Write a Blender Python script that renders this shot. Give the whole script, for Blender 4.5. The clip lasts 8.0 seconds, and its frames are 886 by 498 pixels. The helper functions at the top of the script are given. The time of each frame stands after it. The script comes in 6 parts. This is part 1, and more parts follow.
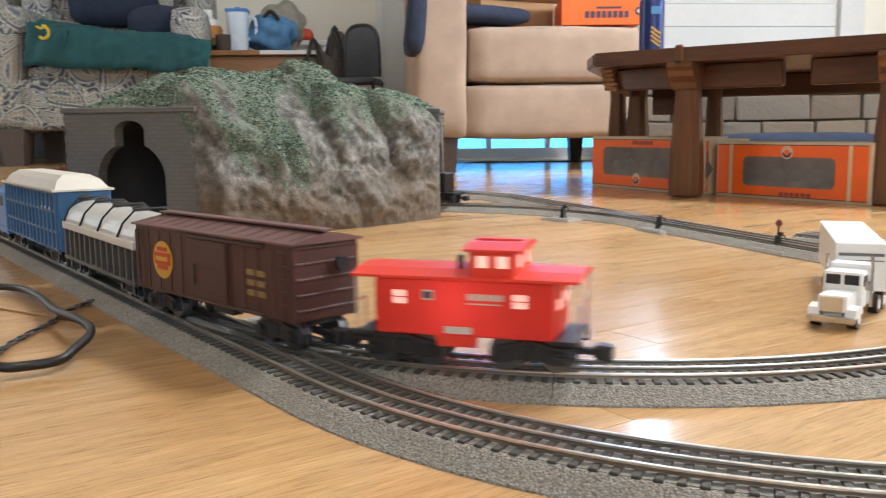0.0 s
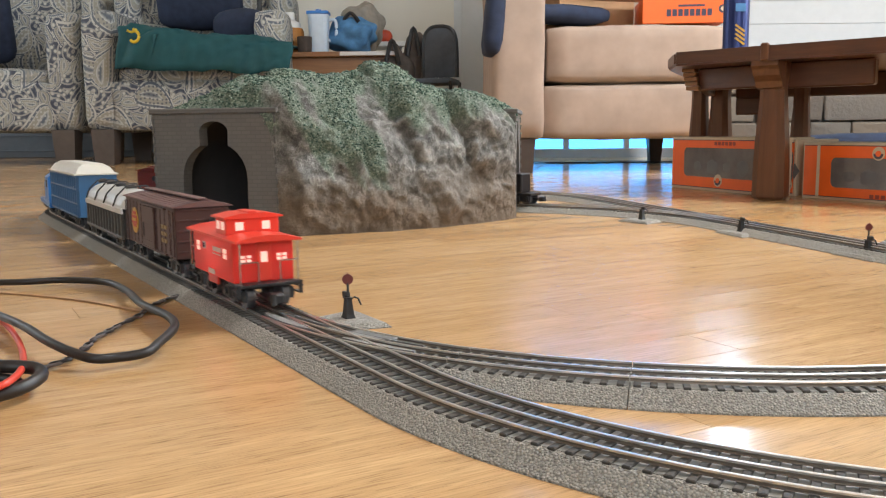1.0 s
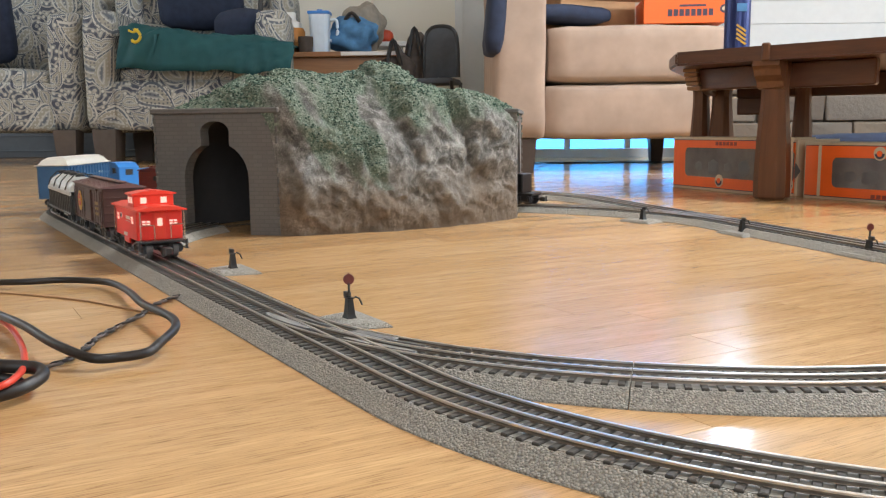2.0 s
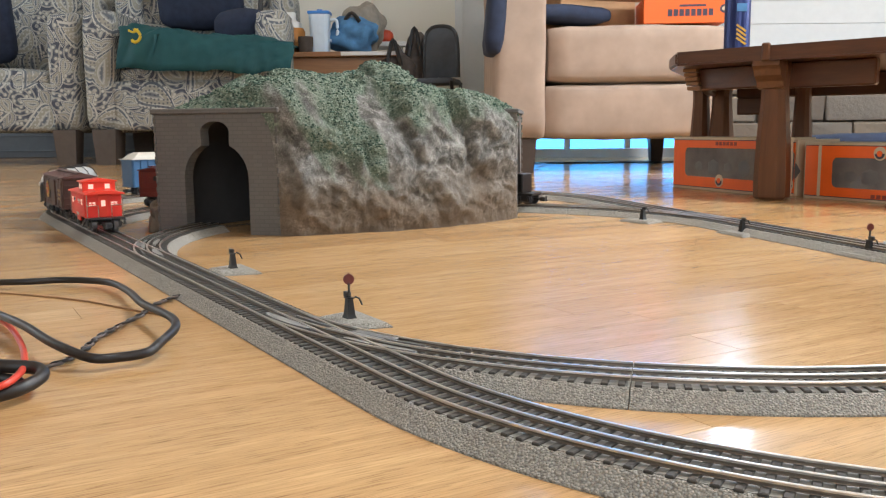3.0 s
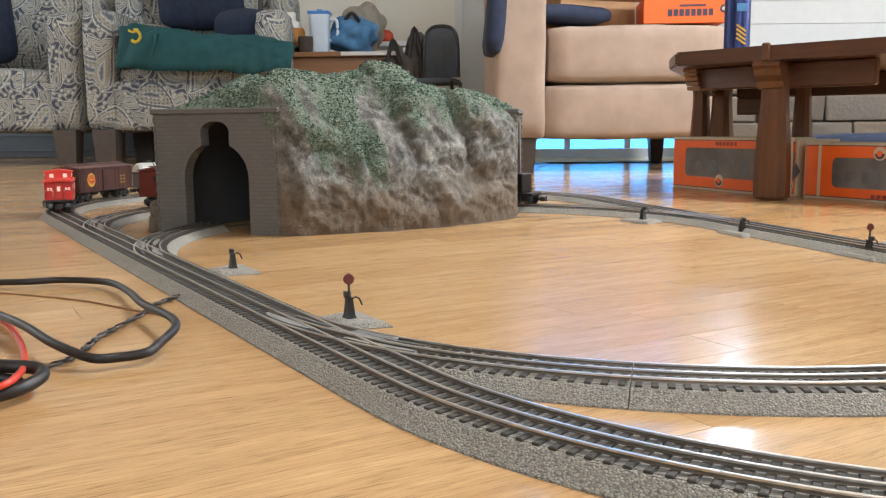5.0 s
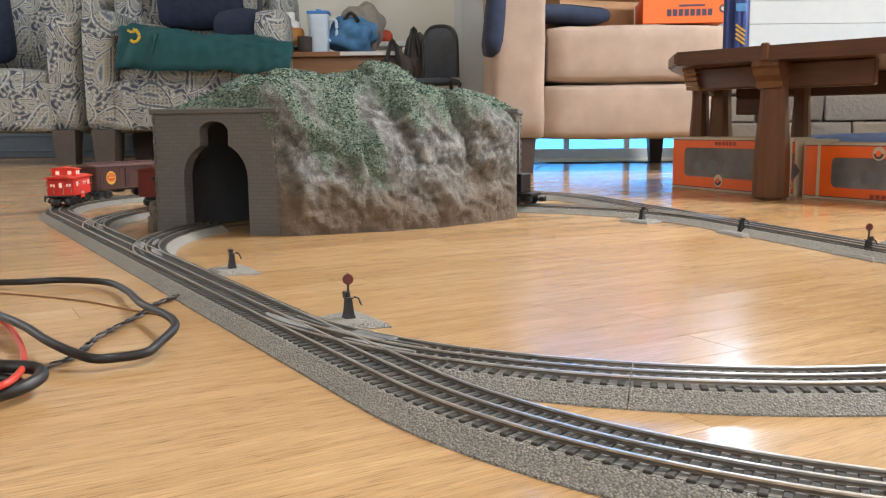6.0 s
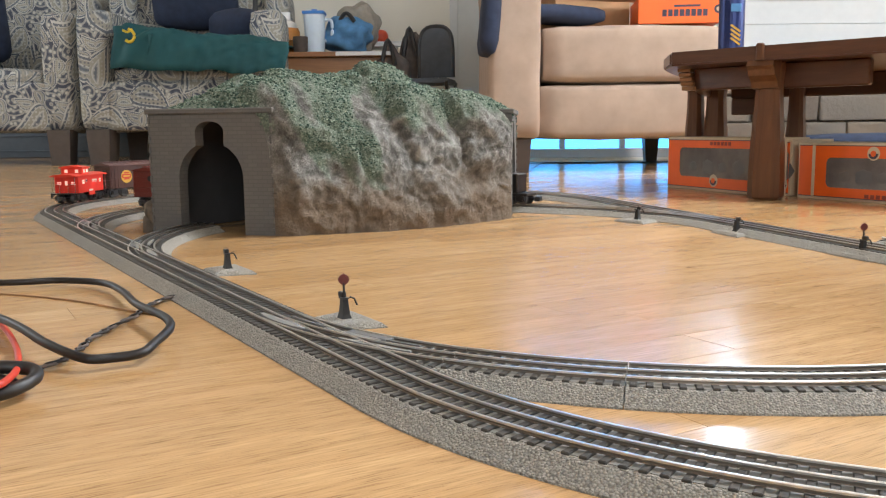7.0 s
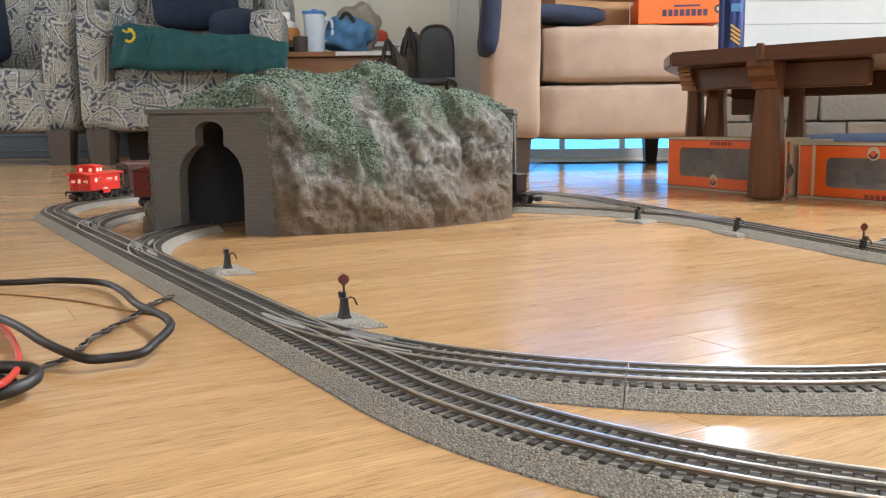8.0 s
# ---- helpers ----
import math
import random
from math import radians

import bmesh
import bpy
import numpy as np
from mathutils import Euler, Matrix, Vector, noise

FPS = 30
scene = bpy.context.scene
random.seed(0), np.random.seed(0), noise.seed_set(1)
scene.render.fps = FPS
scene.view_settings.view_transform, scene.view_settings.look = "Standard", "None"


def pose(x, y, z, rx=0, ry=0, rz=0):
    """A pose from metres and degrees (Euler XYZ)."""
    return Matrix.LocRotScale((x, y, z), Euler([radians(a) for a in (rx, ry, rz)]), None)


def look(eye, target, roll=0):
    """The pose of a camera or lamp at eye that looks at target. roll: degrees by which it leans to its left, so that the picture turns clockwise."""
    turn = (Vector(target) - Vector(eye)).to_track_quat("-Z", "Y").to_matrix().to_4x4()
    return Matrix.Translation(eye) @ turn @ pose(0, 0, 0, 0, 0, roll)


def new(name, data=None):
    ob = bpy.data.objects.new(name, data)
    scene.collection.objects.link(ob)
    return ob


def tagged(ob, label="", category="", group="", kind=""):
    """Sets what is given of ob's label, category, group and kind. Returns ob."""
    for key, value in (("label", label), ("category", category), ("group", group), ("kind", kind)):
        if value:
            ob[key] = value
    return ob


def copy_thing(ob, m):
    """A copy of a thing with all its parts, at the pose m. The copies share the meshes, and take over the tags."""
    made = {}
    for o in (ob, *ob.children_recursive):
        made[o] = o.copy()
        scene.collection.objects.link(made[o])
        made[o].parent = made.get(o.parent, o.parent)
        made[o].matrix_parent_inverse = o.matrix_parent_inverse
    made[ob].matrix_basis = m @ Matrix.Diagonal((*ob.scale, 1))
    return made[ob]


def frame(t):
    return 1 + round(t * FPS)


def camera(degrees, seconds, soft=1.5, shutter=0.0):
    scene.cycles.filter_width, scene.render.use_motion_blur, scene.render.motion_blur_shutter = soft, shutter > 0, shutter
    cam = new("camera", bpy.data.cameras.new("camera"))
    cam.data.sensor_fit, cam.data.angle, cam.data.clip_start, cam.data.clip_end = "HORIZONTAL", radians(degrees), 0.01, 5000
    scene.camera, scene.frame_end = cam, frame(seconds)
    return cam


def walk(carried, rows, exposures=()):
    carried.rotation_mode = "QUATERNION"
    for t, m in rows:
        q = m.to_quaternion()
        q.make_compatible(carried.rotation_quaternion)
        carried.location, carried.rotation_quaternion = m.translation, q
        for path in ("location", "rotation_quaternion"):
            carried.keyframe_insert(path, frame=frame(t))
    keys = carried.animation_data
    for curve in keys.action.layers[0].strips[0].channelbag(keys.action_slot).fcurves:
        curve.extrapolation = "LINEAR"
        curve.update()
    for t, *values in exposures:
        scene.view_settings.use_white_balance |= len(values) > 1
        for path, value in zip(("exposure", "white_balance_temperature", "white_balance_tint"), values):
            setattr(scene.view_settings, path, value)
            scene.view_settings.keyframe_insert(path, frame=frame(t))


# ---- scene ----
# ---------------- camera ----------------
EYE_Z = 0.1693
cam = camera(53.6, 8.0, soft=1.2, shutter=0.5)


def eye(yaw, pitch=-7.73, roll=0.56, x=0.0, y=0.0):
    return pose(x, y, EYE_Z, 90 + pitch, roll, yaw)


walk(cam, [
    (0.0, eye(-4.72, -7.80, 0.57)), (0.1, eye(-3.95, -7.79, 0.57)), (0.3, eye(-2.50, -7.77)), (0.5, eye(-1.23, -7.75)),
    (0.6, eye(-0.75, -7.74)), (0.8, eye(-0.08)), (1.0, eye(0.26)), (1.5, eye(0.33)), (3.0, eye(0.33)), (4.5, eye(0.33)),
    (5.9, eye(0.31)), (6.2, eye(0.14)), (6.5, eye(0.01)), (7.0, eye(0.0)), (8.0, eye(0.0))])

# ---------------- world and light ----------------
scene.view_settings.exposure = 0.52
world = bpy.data.worlds.new("sky")
scene.world = world
world.use_nodes = True
wn = world.node_tree.nodes
sky = wn.new("ShaderNodeTexSky")
sky.sky_type, sky.sun_disc, sky.sun_elevation, sky.sun_rotation = "NISHITA", False, radians(35), radians(60)
world.node_tree.links.new(sky.outputs[0], wn["Background"].inputs[0])
wn["Background"].inputs[1].default_value = 0.1


def window_light(name, eye_at, target, width, height, watts, colour):
    lamp = bpy.data.lights.new(name, "AREA")
    lamp.shape, lamp.size, lamp.size_y, lamp.energy, lamp.color = "RECTANGLE", width, height, watts, colour
    ob = new(name, lamp)
    ob.matrix_world = look(eye_at, target)
    return ob


# the west and south lamps are added fill, with no known source
window_light("window_light_west", (-4.4, 4.0, 1.45), (-0.5, 4.9, 0.7), 2.2, 1.3, 25, (0.85, 0.93, 1.0))
window_light("window_light_east", (3.9, 1.6, 1.5), (0, 1.6, 0.4), 2.2, 1.3, 74, (0.82, 0.92, 1.0))
window_light("window_light_south", (0.4, -2.9, 1.5), (0, 2.5, 0.6), 2.6, 1.3, 40, (0.85, 0.93, 1.0))
window_light("window_light_north", (1.555, 4.72, 1.48), (1.2, 0, 0.3), 0.09, 0.40, 6, (0.50, 0.74, 1.0))
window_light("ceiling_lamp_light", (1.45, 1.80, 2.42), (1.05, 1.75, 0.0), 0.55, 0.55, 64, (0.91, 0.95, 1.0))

# ---------------- materials ----------------


class Nodes:
    """A principled material with short ways to add nodes."""

    def __init__(self, name, rough=0.5, metal=0.0):
        self.mat = bpy.data.materials.new(name)
        self.mat.use_nodes = True
        self.t = self.mat.node_tree
        self.p = self.t.nodes["Principled BSDF"]
        self.p.inputs["Roughness"].default_value = rough
        self.p.inputs["Metallic"].default_value = metal
        self.co = None

    def add(self, kind, **ins):
        n = self.t.nodes.new("ShaderNode" + kind)
        for k, v in ins.items():
            n.inputs[k.replace("_", " ")].default_value = v
        return n

    def link(self, a, b):
        self.t.links.new(a, b)

    def coords(self, scale=(1, 1, 1), turn=0.0):
        if self.co is None:
            self.co = self.add("TexCoord").outputs["Object"]
        m = self.add("Mapping", Scale=scale, Rotation=(0, 0, radians(turn)))
        self.link(self.co, m.inputs["Vector"])
        return m.outputs[0]

    def noise(self, scale, detail=4.0, stretch=(1, 1, 1), rough=0.55, distortion=0.0):
        n = self.add("TexNoise", Scale=scale, Detail=detail, Roughness=rough, Distortion=distortion)
        self.link(self.coords(stretch), n.inputs["Vector"])
        return n.outputs["Fac"]

    def ramp(self, fac, stops):
        r = self.add("ValToRGB")
        els = r.color_ramp.elements
        while len(els) < len(stops):
            els.new(0.5)
        for e, (pos, c) in zip(els, stops):
            e.position, e.color = pos, (*c, 1)
        self.link(fac, r.inputs[0])
        return r.outputs[0]

    def mix(self, fac, a, b, mode="MIX"):
        m = self.t.nodes.new("ShaderNodeMix")
        m.data_type, m.blend_type = "RGBA", mode
        for sock, v in ((m.inputs[0], fac), (m.inputs[6], a), (m.inputs[7], b)):
            if isinstance(v, (int, float)):
                sock.default_value = v
            elif isinstance(v, tuple):
                sock.default_value = (*v, 1)
            else:
                self.link(v, sock)
        return m.outputs[2]

    def maths(self, op, a, b=0.0):
        m = self.t.nodes.new("ShaderNodeMath")
        m.operation = op
        for sock, v in ((m.inputs[0], a), (m.inputs[1], b)):
            if isinstance(v, (int, float)):
                sock.default_value = v
            else:
                self.link(v, sock)
        return m.outputs[0]

    def bump(self, height, strength=0.3, distance=0.001):
        b = self.add("Bump", Strength=strength, Distance=distance)
        self.link(height, b.inputs["Height"])
        self.link(b.outputs[0], self.p.inputs["Normal"])

    def colour(self, c):
        if isinstance(c, tuple):
            self.p.inputs["Base Color"].default_value = (*c, 1)
        else:
            self.link(c, self.p.inputs["Base Color"])
        return self

    def rough(self, r):
        self.link(r, self.p.inputs["Roughness"])


def shade(c, k):
    return tuple(min(1.0, x * k) for x in c)


def plain(name, c, rough=0.5, metal=0.0, fine=300.0, coarse=25.0, amount=0.12, relief=0.15, depth=0.0003):
    """Paint, plastic, cloth: two scales of tone, a little relief."""
    n = Nodes(name, rough, metal)
    big, small = n.noise(coarse, 3), n.noise(fine, 3)
    base = n.ramp(big, [(0.3, shade(c, 1 - amount)), (0.7, shade(c, 1 + amount))])
    n.colour(n.mix(n.maths("MULTIPLY", small, 0.35), base, shade(c, 1 - 2 * amount)))
    if relief:
        n.bump(small, relief, depth)
    return n.mat


def glowing(name, c, strength):
    n = Nodes(name, 0.5)
    n.colour(c)
    n.p.inputs["Emission Color"].default_value = (*c, 1)
    n.p.inputs["Emission Strength"].default_value = strength
    return n.mat


def oak_material():
    n = Nodes("oak_floor", 0.22)
    rnd = n.add("ObjectInfo").outputs["Random"]
    isl = n.add("NewGeometry").outputs["Random Per Island"]
    pick = n.maths("FRACT", n.maths("ADD", n.maths("MULTIPLY", rnd, 7.13), n.maths("MULTIPLY", isl, 3.7)))
    tone = n.ramp(pick, [(0.0, (0.50, 0.285, 0.124)), (0.2, (0.60, 0.360, 0.165)), (0.5, (0.67, 0.420, 0.205)), (0.75, (0.55, 0.325, 0.145)), (1.0, (0.71, 0.465, 0.235))])
    off = n.add("CombineXYZ")
    n.link(n.maths("MULTIPLY", pick, 37.0), off.inputs[1])
    vec = n.t.nodes.new("ShaderNodeVectorMath")
    n.link(n.coords(), vec.inputs[0])
    n.link(off.outputs[0], vec.inputs[1])
    def grain(sx, sy, scale, detail, dist):
        m = n.add("Mapping", Scale=(sx, sy, 1))
        n.link(vec.outputs[0], m.inputs["Vector"])
        t = n.add("TexNoise", Scale=scale, Detail=detail, Distortion=dist)
        n.link(m.outputs[0], t.inputs["Vector"])
        return t.outputs["Fac"]
    wide, fine = grain(2.2, 22, 3.0, 4, 0.8), grain(7.0, 150, 4.0, 5, 0.3)
    c = n.mix(n.ramp(wide, [(0.35, (0, 0, 0)), (0.7, (1, 1, 1))]), tone, (0.42, 0.23, 0.09))
    c = n.mix(0.6, tone, c)
    c = n.mix(n.ramp(fine, [(0.42, (0, 0, 0)), (0.70, (0.5, 0.5, 0.5))]), c, (0.34, 0.20, 0.09))
    pores = n.ramp(grain(10, 330, 4.0, 3, 0.4), [(0.555, (0, 0, 0)), (0.64, (0.75, 0.75, 0.75))])
    c = n.mix(n.maths("MULTIPLY", pores, n.ramp(wide, [(0.25, (0.25, 0.25, 0.25)), (0.65, (1, 1, 1))])), c, (0.20, 0.105, 0.045))
    dents = n.ramp(n.noise(26, 2), [(0.745, (0, 0, 0)), (0.765, (0.8, 0.8, 0.8))])
    n.colour(n.mix(dents, c, (0.14, 0.075, 0.035)))
    n.rough(n.ramp(grain(2, 6, 3.0, 5, 0), [(0.3, (0.13, 0.13, 0.13)), (0.75, (0.22, 0.22, 0.22))]))
    n.bump(pores, 0.12, 0.0003)
    n.p.inputs["Specular IOR Level"].default_value = 0.24
    return n.mat


def ballast_material(name, c):
    n = Nodes(name, 0.85)
    v = n.add("TexVoronoi", Scale=680.0)
    n.link(n.coords(), v.inputs["Vector"])
    grit = n.noise(1100, 3)
    base = n.ramp(v.outputs["Color"], [(0.1, shade(c, 0.76)), (0.5, c), (0.9, shade(c, 1.32))])
    # occlusion between the pebbles, put into the colour as darker gaps
    base = n.mix(n.ramp(v.outputs["Distance"], [(0.5, (0, 0, 0)), (0.8, (0.7, 0.7, 0.7))]), base, shade(c, 0.42))
    n.colour(n.mix(n.ramp(n.noise(18, 4), [(0.4, (0, 0, 0)), (0.8, (0.3, 0.3, 0.3))]), base, (0.25, 0.225, 0.19)))
    peb = n.maths("SUBTRACT", 1.0, v.outputs["Distance"])
    n.bump(n.mix(0.25, peb, grit), 1.0, 0.0020)
    return n.mat


def rail_material():
    n = Nodes("nickel_rail", 0.3, 1.0)
    n.colour(n.ramp(n.noise(60, 4), [(0.3, (0.76, 0.74, 0.71)), (0.7, (0.82, 0.80, 0.77))]))
    return n.mat


def rock_material():
    n = Nodes("painted_foam_rock", 0.9)
    big, mid, fine = n.noise(8, 4), n.noise(40, 8, rough=0.66, distortion=0.5), n.noise(230, 6, rough=0.7)
    c = n.ramp(mid, [(0.30, (0.060, 0.056, 0.048)), (0.45, (0.125, 0.118, 0.106)), (0.58, (0.225, 0.216, 0.196)), (0.72, (0.43, 0.42, 0.39))])
    c = n.mix(n.ramp(n.noise(15, 3), [(0.5, (0, 0, 0)), (0.75, (0.4, 0.4, 0.4))]), c, (0.21, 0.185, 0.16))
    # pale dry-brush on the ridges; shade in the crevices is coloured in dark
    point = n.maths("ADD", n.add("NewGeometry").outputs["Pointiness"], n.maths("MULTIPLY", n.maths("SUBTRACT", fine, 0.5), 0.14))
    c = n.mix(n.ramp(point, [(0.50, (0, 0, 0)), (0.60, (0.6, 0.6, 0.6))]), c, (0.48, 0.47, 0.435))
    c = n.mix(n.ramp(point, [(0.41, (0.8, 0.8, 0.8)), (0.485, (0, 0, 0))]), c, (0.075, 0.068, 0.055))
    sep = n.add("SeparateXYZ")
    n.link(n.coords(), sep.inputs[0])
    height = n.maths("ADD", n.maths("MULTIPLY", sep.outputs[2], 5.0), n.maths("MULTIPLY", big, 0.9))
    earth = n.mix(fine, (0.10, 0.066, 0.040), (0.24, 0.17, 0.11))
    c = n.mix(n.ramp(height, [(0.66, (0.8, 0.8, 0.8)), (1.10, (0, 0, 0))]), c, earth)
    # flock paint: pale green dust where the moss thins out, dark green where it is thick
    a = n.add("Attribute")
    a.attribute_name = "moss_cover"
    moss = n.maths("ADD", a.outputs["Fac"], n.maths("MULTIPLY", n.maths("SUBTRACT", mid, 0.5), 0.9))
    green = n.ramp(fine, [(0.3, (0.045, 0.072, 0.050)), (0.48, (0.125, 0.165, 0.120)), (0.72, (0.30, 0.35, 0.26))])
    c = n.mix(n.ramp(moss, [(0.22, (0, 0, 0)), (0.68, (0.88, 0.88, 0.88))]), c, green)
    n.colour(c)
    n.bump(n.mix(0.5, mid, fine), 1.0, 0.010)
    return n.mat


def brick_face_material():
    n = Nodes("moulded_brick_grey", 0.75)
    b = n.add("TexBrick", Scale=1.0)
    b.inputs["Color1"].default_value, b.inputs["Color2"].default_value = (0.125, 0.118, 0.110, 1), (0.145, 0.137, 0.127, 1)
    b.inputs["Mortar"].default_value = (0.108, 0.101, 0.095, 1)
    for k, v in (("Mortar Size", 0.0006), ("Brick Width", 0.017), ("Row Height", 0.0066)):
        b.inputs[k].default_value = v
    sep, com = n.add("SeparateXYZ"), n.add("CombineXYZ")
    n.link(n.coords(), sep.inputs[0])
    n.link(n.maths("ADD", sep.outputs[0], sep.outputs[1]), com.inputs[0])
    n.link(sep.outputs[2], com.inputs[1])
    n.link(com.outputs[0], b.inputs["Vector"])
    n.colour(n.mix(n.maths("MULTIPLY", n.noise(30, 4), 0.4), b.outputs["Color"], (0.10, 0.095, 0.09)))
    n.bump(n.mix(0.2, b.outputs["Color"], n.noise(600, 3)), 0.6, 0.0012)
    return n.mat


def paisley_material():
    """Bent teardrops with banded outlines on a slate ground of small scrolls."""
    n = Nodes("paisley_upholstery", 0.9)
    sep, flat = n.add("SeparateXYZ"), n.add("CombineXYZ")
    n.link(n.coords(), sep.inputs[0])
    n.link(n.maths("ADD", sep.outputs[0], n.maths("MULTIPLY", sep.outputs[1], 0.55)), flat.inputs[0])
    n.link(n.maths("SUBTRACT", sep.outputs[2], n.maths("MULTIPLY", sep.outputs[1], 0.8)), flat.inputs[1])

    def cells(scale, loose):
        v = n.add("TexVoronoi", Scale=scale, Randomness=loose)
        v.voronoi_dimensions = "2D"
        n.link(flat.outputs[0], v.inputs["Vector"])
        return v

    def teardrop(scale, length, width, bend):
        v = cells(scale, 0.75)
        d = n.t.nodes.new("ShaderNodeVectorMath")
        d.operation = "SUBTRACT"
        n.link(flat.outputs[0], d.inputs[0])
        n.link(v.outputs["Position"], d.inputs[1])
        spin = n.t.nodes.new("ShaderNodeVectorRotate")
        spin.rotation_type = "Z_AXIS"
        tint = n.add("SeparateColor")
        n.link(v.outputs["Color"], tint.inputs[0])
        n.link(d.outputs[0], spin.inputs["Vector"])
        n.link(n.maths("MULTIPLY", tint.outputs[0], 6.283), spin.inputs["Angle"])
        q = n.add("SeparateXYZ")
        n.link(spin.outputs[0], q.inputs[0])
        x = n.maths("ADD", n.maths("SUBTRACT", q.outputs[0], n.maths("MULTIPLY", n.maths("MULTIPLY", q.outputs[1], q.outputs[1]), bend)), 0.15 * width)
        t = n.maths("MINIMUM", n.maths("MAXIMUM", n.maths("ADD", n.maths("DIVIDE", q.outputs[1], length), 0.42), 0.0), 1.0)
        w = n.maths("MULTIPLY", n.maths("MULTIPLY", n.maths("SQRT", t), n.maths("SUBTRACT", 1.0, t)), width * 2.6)
        return n.maths("SUBTRACT", w, n.maths("ABSOLUTE", x)), tint.outputs[1]

    cream, slate, stone, navy = (0.56, 0.555, 0.51), (0.12, 0.14, 0.175), (0.34, 0.325, 0.275), (0.045, 0.056, 0.090)
    bits = cells(30.0, 1.0)
    ground = n.ramp(bits.outputs["Distance"], [(0.16, cream), (0.26, stone), (0.34, slate), (0.62, navy)])
    swirl = n.maths("SINE", n.maths("MULTIPLY", cells(7.0, 0.9).outputs["Distance"], 34.0))
    c = n.mix(n.ramp(swirl, [(0.30, (0, 0, 0)), (0.55, (0.8, 0.8, 0.8))]), ground, (0.42, 0.41, 0.37))
    for scale, length, width, bend in ((9.5, 0.11, 0.036, 6.0), (4.6, 0.24, 0.078, 3.2)):
        level, pick = teardrop(scale, length, width, bend)
        k = width / 0.078
        band = n.ramp(n.maths("MULTIPLY", level, 11.0 / k), [(0.0, navy), (0.05, cream), (0.13, cream), (0.16, slate), (0.27, slate), (0.30, cream), (0.37, stone), (0.60, stone), (0.64, cream), (0.80, slate)])
        dots = n.ramp(n.maths("SUBTRACT", cells(46.0 / k, 0.35).outputs["Distance"], 0.0), [(0.22, (0.75, 0.75, 0.75)), (0.30, (0, 0, 0))])
        band = n.mix(dots, band, n.ramp(pick, [(0.4, cream), (0.6, navy)]))
        c = n.mix(n.ramp(n.maths("MULTIPLY", level, 100.0), [(0.0, (0, 0, 0)), (0.08, (1, 1, 1))]), c, band)
    n.colour(n.mix(n.maths("MULTIPLY", n.noise(4, 3), 0.3), c, (0.21, 0.20, 0.175)))
    n.bump(n.noise(900, 2), 0.3, 0.0005)
    return n.mat


def wood_material(name, dark, light, rough=0.4, axis=0):
    n = Nodes(name, rough)
    st = [(2.0, 30, 30), (30, 2.0, 30), (30, 30, 2.0)][axis]
    g = n.noise(2.2, 6, st, 0.6, 0.5)
    n.colour(n.mix(n.maths("MULTIPLY", n.noise(4, 3), 0.5), n.ramp(g, [(0.3, dark), (0.7, light)]), shade(dark, 0.8)))
    n.bump(g, 0.15, 0.0006)
    return n.mat


def stone_material():
    n = Nodes("fieldstone", 0.85)
    rnd = n.add("ObjectInfo").outputs["Random"]
    tone = n.ramp(rnd, [(0.0, (0.10, 0.080, 0.065)), (0.4, (0.20, 0.150, 0.105)), (0.7, (0.14, 0.125, 0.11)), (1.0, (0.25, 0.20, 0.145))])
    n.colour(n.mix(n.maths("MULTIPLY", n.noise(22, 5), 0.7), tone, (0.17, 0.14, 0.11)))
    n.bump(n.noise(45, 6), 0.7, 0.008)
    return n.mat


def shell_material(name, c, share):
    """Thin plastic that lets some of the light inside through."""
    n = Nodes(name, 0.38)
    n.colour(n.ramp(n.noise(25, 3), [(0.3, shade(c, 0.94)), (0.7, shade(c, 1.06))]))
    thin, both = n.add("BsdfTranslucent"), n.add("MixShader", Fac=share)
    thin.inputs["Color"].default_value = (c[0], c[1] * 1.6, c[2] * 2.2, 1)
    n.link(n.p.outputs[0], both.inputs[1])
    n.link(thin.outputs[0], both.inputs[2])
    n.link(both.outputs[0], n.t.nodes["Material Output"].inputs["Surface"])
    return n.mat


def glass_material():
    n = Nodes("clear_pane", 0.05)
    n.colour((0.9, 0.95, 1.0))
    n.p.inputs["Transmission Weight"].default_value = 1.0
    n.p.inputs["IOR"].default_value = 1.2
    return n.mat


OAK = oak_material()
BALLAST = ballast_material("grey_roadbed", (0.35, 0.328, 0.287))
TIE = plain("tie_plastic", (0.052, 0.046, 0.040), 0.55, amount=0.2)
TIE_BED = plain("grey_bed_between_ties", (0.25, 0.24, 0.215), 0.8, amount=0.2, relief=0.5, depth=0.001)
RAIL = rail_material()
FROG = plain("switch_plastic", (0.16, 0.155, 0.15), 0.55)
BASEBOARD_SHADE = plain("shaded_baseboard", (0.10, 0.125, 0.155), 0.5, amount=0.08)
TUNNEL_DARK = plain("tunnel_shade_sheet", (0.055, 0.050, 0.048), 0.8)
PLATE = plain("switch_plate_grey", (0.27, 0.26, 0.245), 0.4, amount=0.1)
BLACK = plain("black_plastic", (0.018, 0.017, 0.018), 0.42)
WEB = plain("dull_rail_web", (0.26, 0.215, 0.175), 0.42, 0.7, amount=0.2)
RUBBER = plain("black_rubber", (0.014, 0.011, 0.011), 0.45)
STEEL = plain("truck_steel", (0.16, 0.16, 0.17), 0.35, 0.9)
SIGNAL_RED = plain("signal_red", (0.13, 0.018, 0.012), 0.5)
CABOOSE_RED = plain("caboose_red", (0.74, 0.048, 0.025), 0.38, amount=0.06)
CABOOSE_SHELL = shell_material("thin_red_plastic", (0.70, 0.045, 0.030), 0.35)
BULB = glowing("warm_bulb", (1.0, 0.80, 0.72), 60.0)
